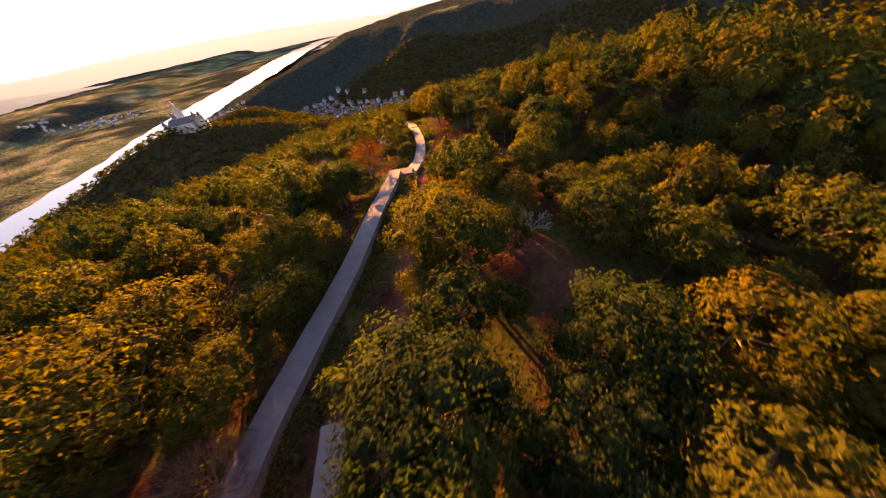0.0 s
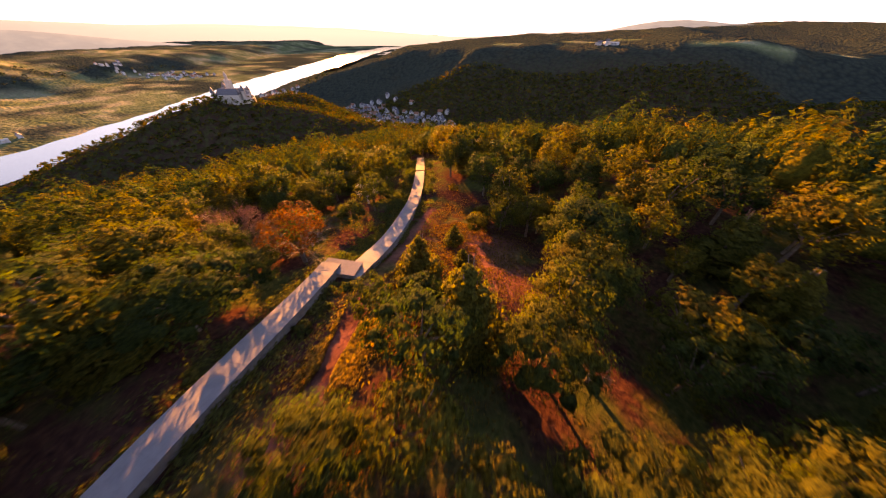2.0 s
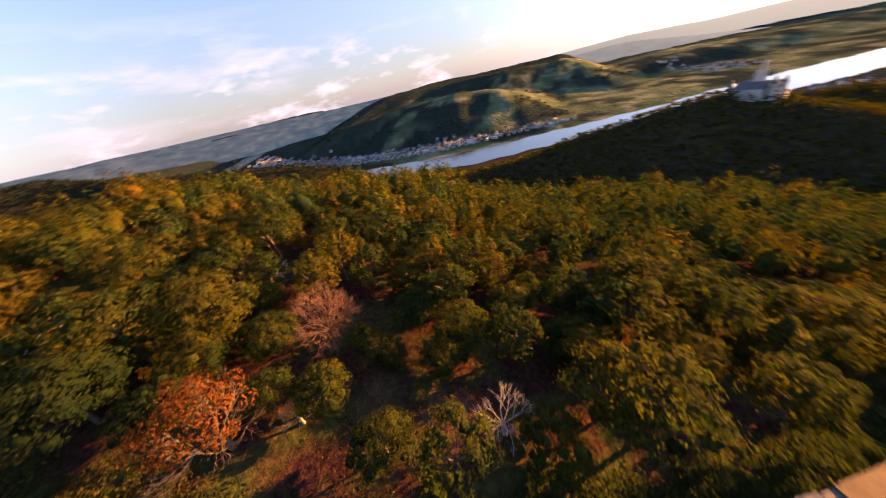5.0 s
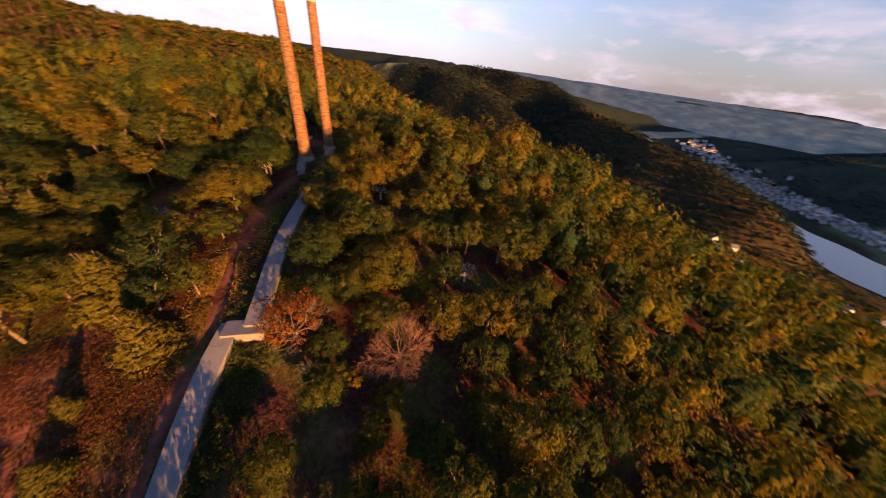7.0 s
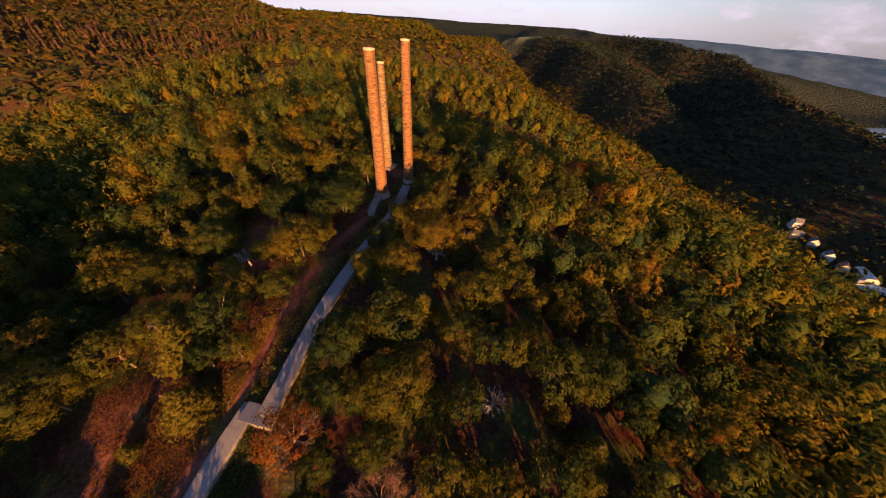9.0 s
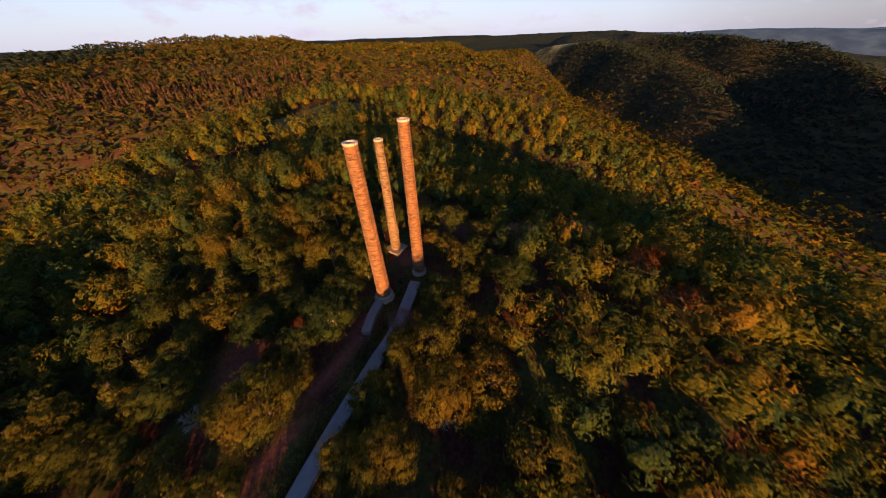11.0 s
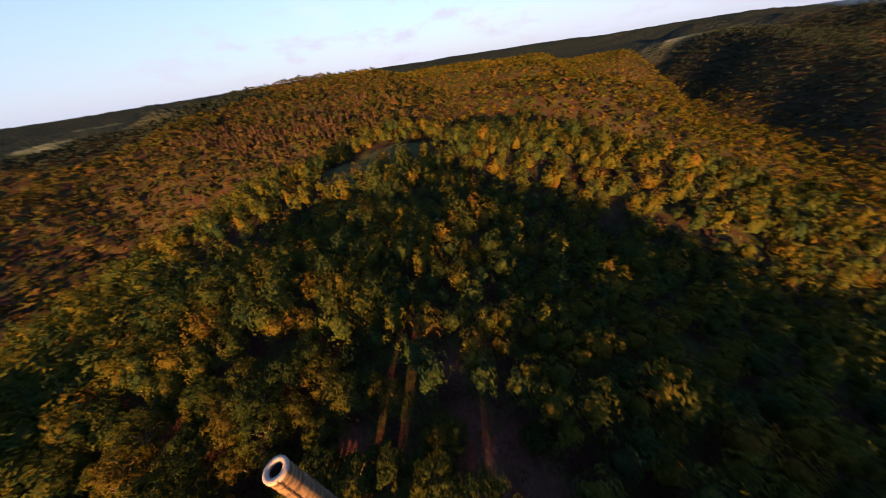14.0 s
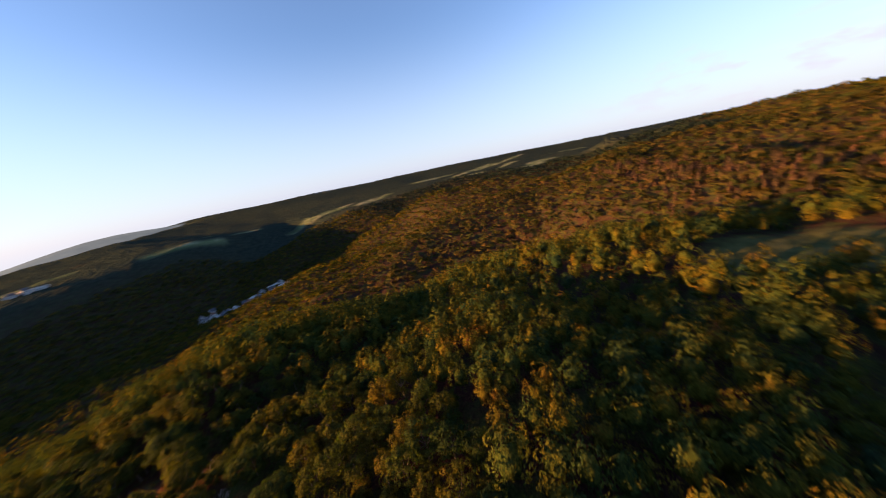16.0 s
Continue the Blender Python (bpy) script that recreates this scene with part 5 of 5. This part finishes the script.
# ---------------------------------------------------------------- castle on its hill
def castle(x, y, turn):
    z = float(land(x, y))
    ob = thing("castle", "hilltop castle of pale stone with a tall keep and slate roofs", "castle", pose(x, y, z, 0, 0, turn))
    bm = bmesh.new()
    lathe(bm, [(34, -14), (33, 5), (33.5, 5.5), (32.5, 5.5), (32.5, 3)], 12)
    for f in bm.faces:
        f.smooth = False
    part("curtain_wall", bm, mat_castle, ob)
    bm = bmesh.new()
    box(bm, -4.5, -4.5, 0, 4.5, 4.5, 33)
    for i in range(-1, 2):
        for s in (-1, 1):
            box(bm, i * 3.2 - 0.9, s * 4.5 - 0.5, 33, i * 3.2 + 0.9, s * 4.5 + 0.5, 34.4)
            box(bm, s * 4.5 - 0.5, i * 3.2 - 0.9, 33, s * 4.5 + 0.5, i * 3.2 + 0.9, 34.4)
    lathe(bm, [(2.6, 33), (2.6, 40), (3.0, 40.3), (0.1, 47)], 10)
    part("keep", bm, mat_castle, ob)
    for tx, ty, tr, th in ((-25, 14, 3.6, 19), (24, 16, 3.2, 17), (20, -20, 3.8, 18), (-20, -18, 3.0, 15)):
        bm = bmesh.new()
        lathe(bm, [(tr, -8), (tr, th), (tr + 0.4, th + 0.4)], 14)
        tower = part("tower", bm, mat_castle, ob)
        tower.matrix_basis = pose(tx, ty, 0)
        bm = bmesh.new()
        lathe(bm, [(tr + 0.6, th + 0.3), (0.1, th + 3.0 * tr)], 14)
        part("roof", bm, mat_slate, tower)
    for n, (w, d, h, r, px, py, tn) in enumerate(((34, 12, 14, 23, -2, 17, 0), (26, 11, 13, 21, 18, -2, 90), (24, 10, 11, 18, -6, -19, 8), (14, 10, 12, 19, -21, 2, 85))):
        bm = bmesh.new()
        box(bm, -w / 2, -d / 2, -4, w / 2, d / 2, h)
        wing = part("wing", bm, mat_castle, ob)
        wing.matrix_basis = pose(px, py, 0, 0, 0, tn)
        bm = bmesh.new()
        v = [bm.verts.new(p) for p in ((-w / 2 - .5, -d / 2 - .5, h), (w / 2 + .5, -d / 2 - .5, h), (w / 2 + .5, d / 2 + .5, h), (-w / 2 - .5, d / 2 + .5, h), (-w / 2 + 2, 0, r), (w / 2 - 2, 0, r))]
        for f in ((0, 1, 5, 4), (2, 3, 4, 5), (1, 2, 5), (3, 0, 4), (3, 2, 1, 0)):
            bm.faces.new([v[i] for i in f])
        part("roof", bm, mat_slate, wing)
    return ob


castle(592, -357, 35)
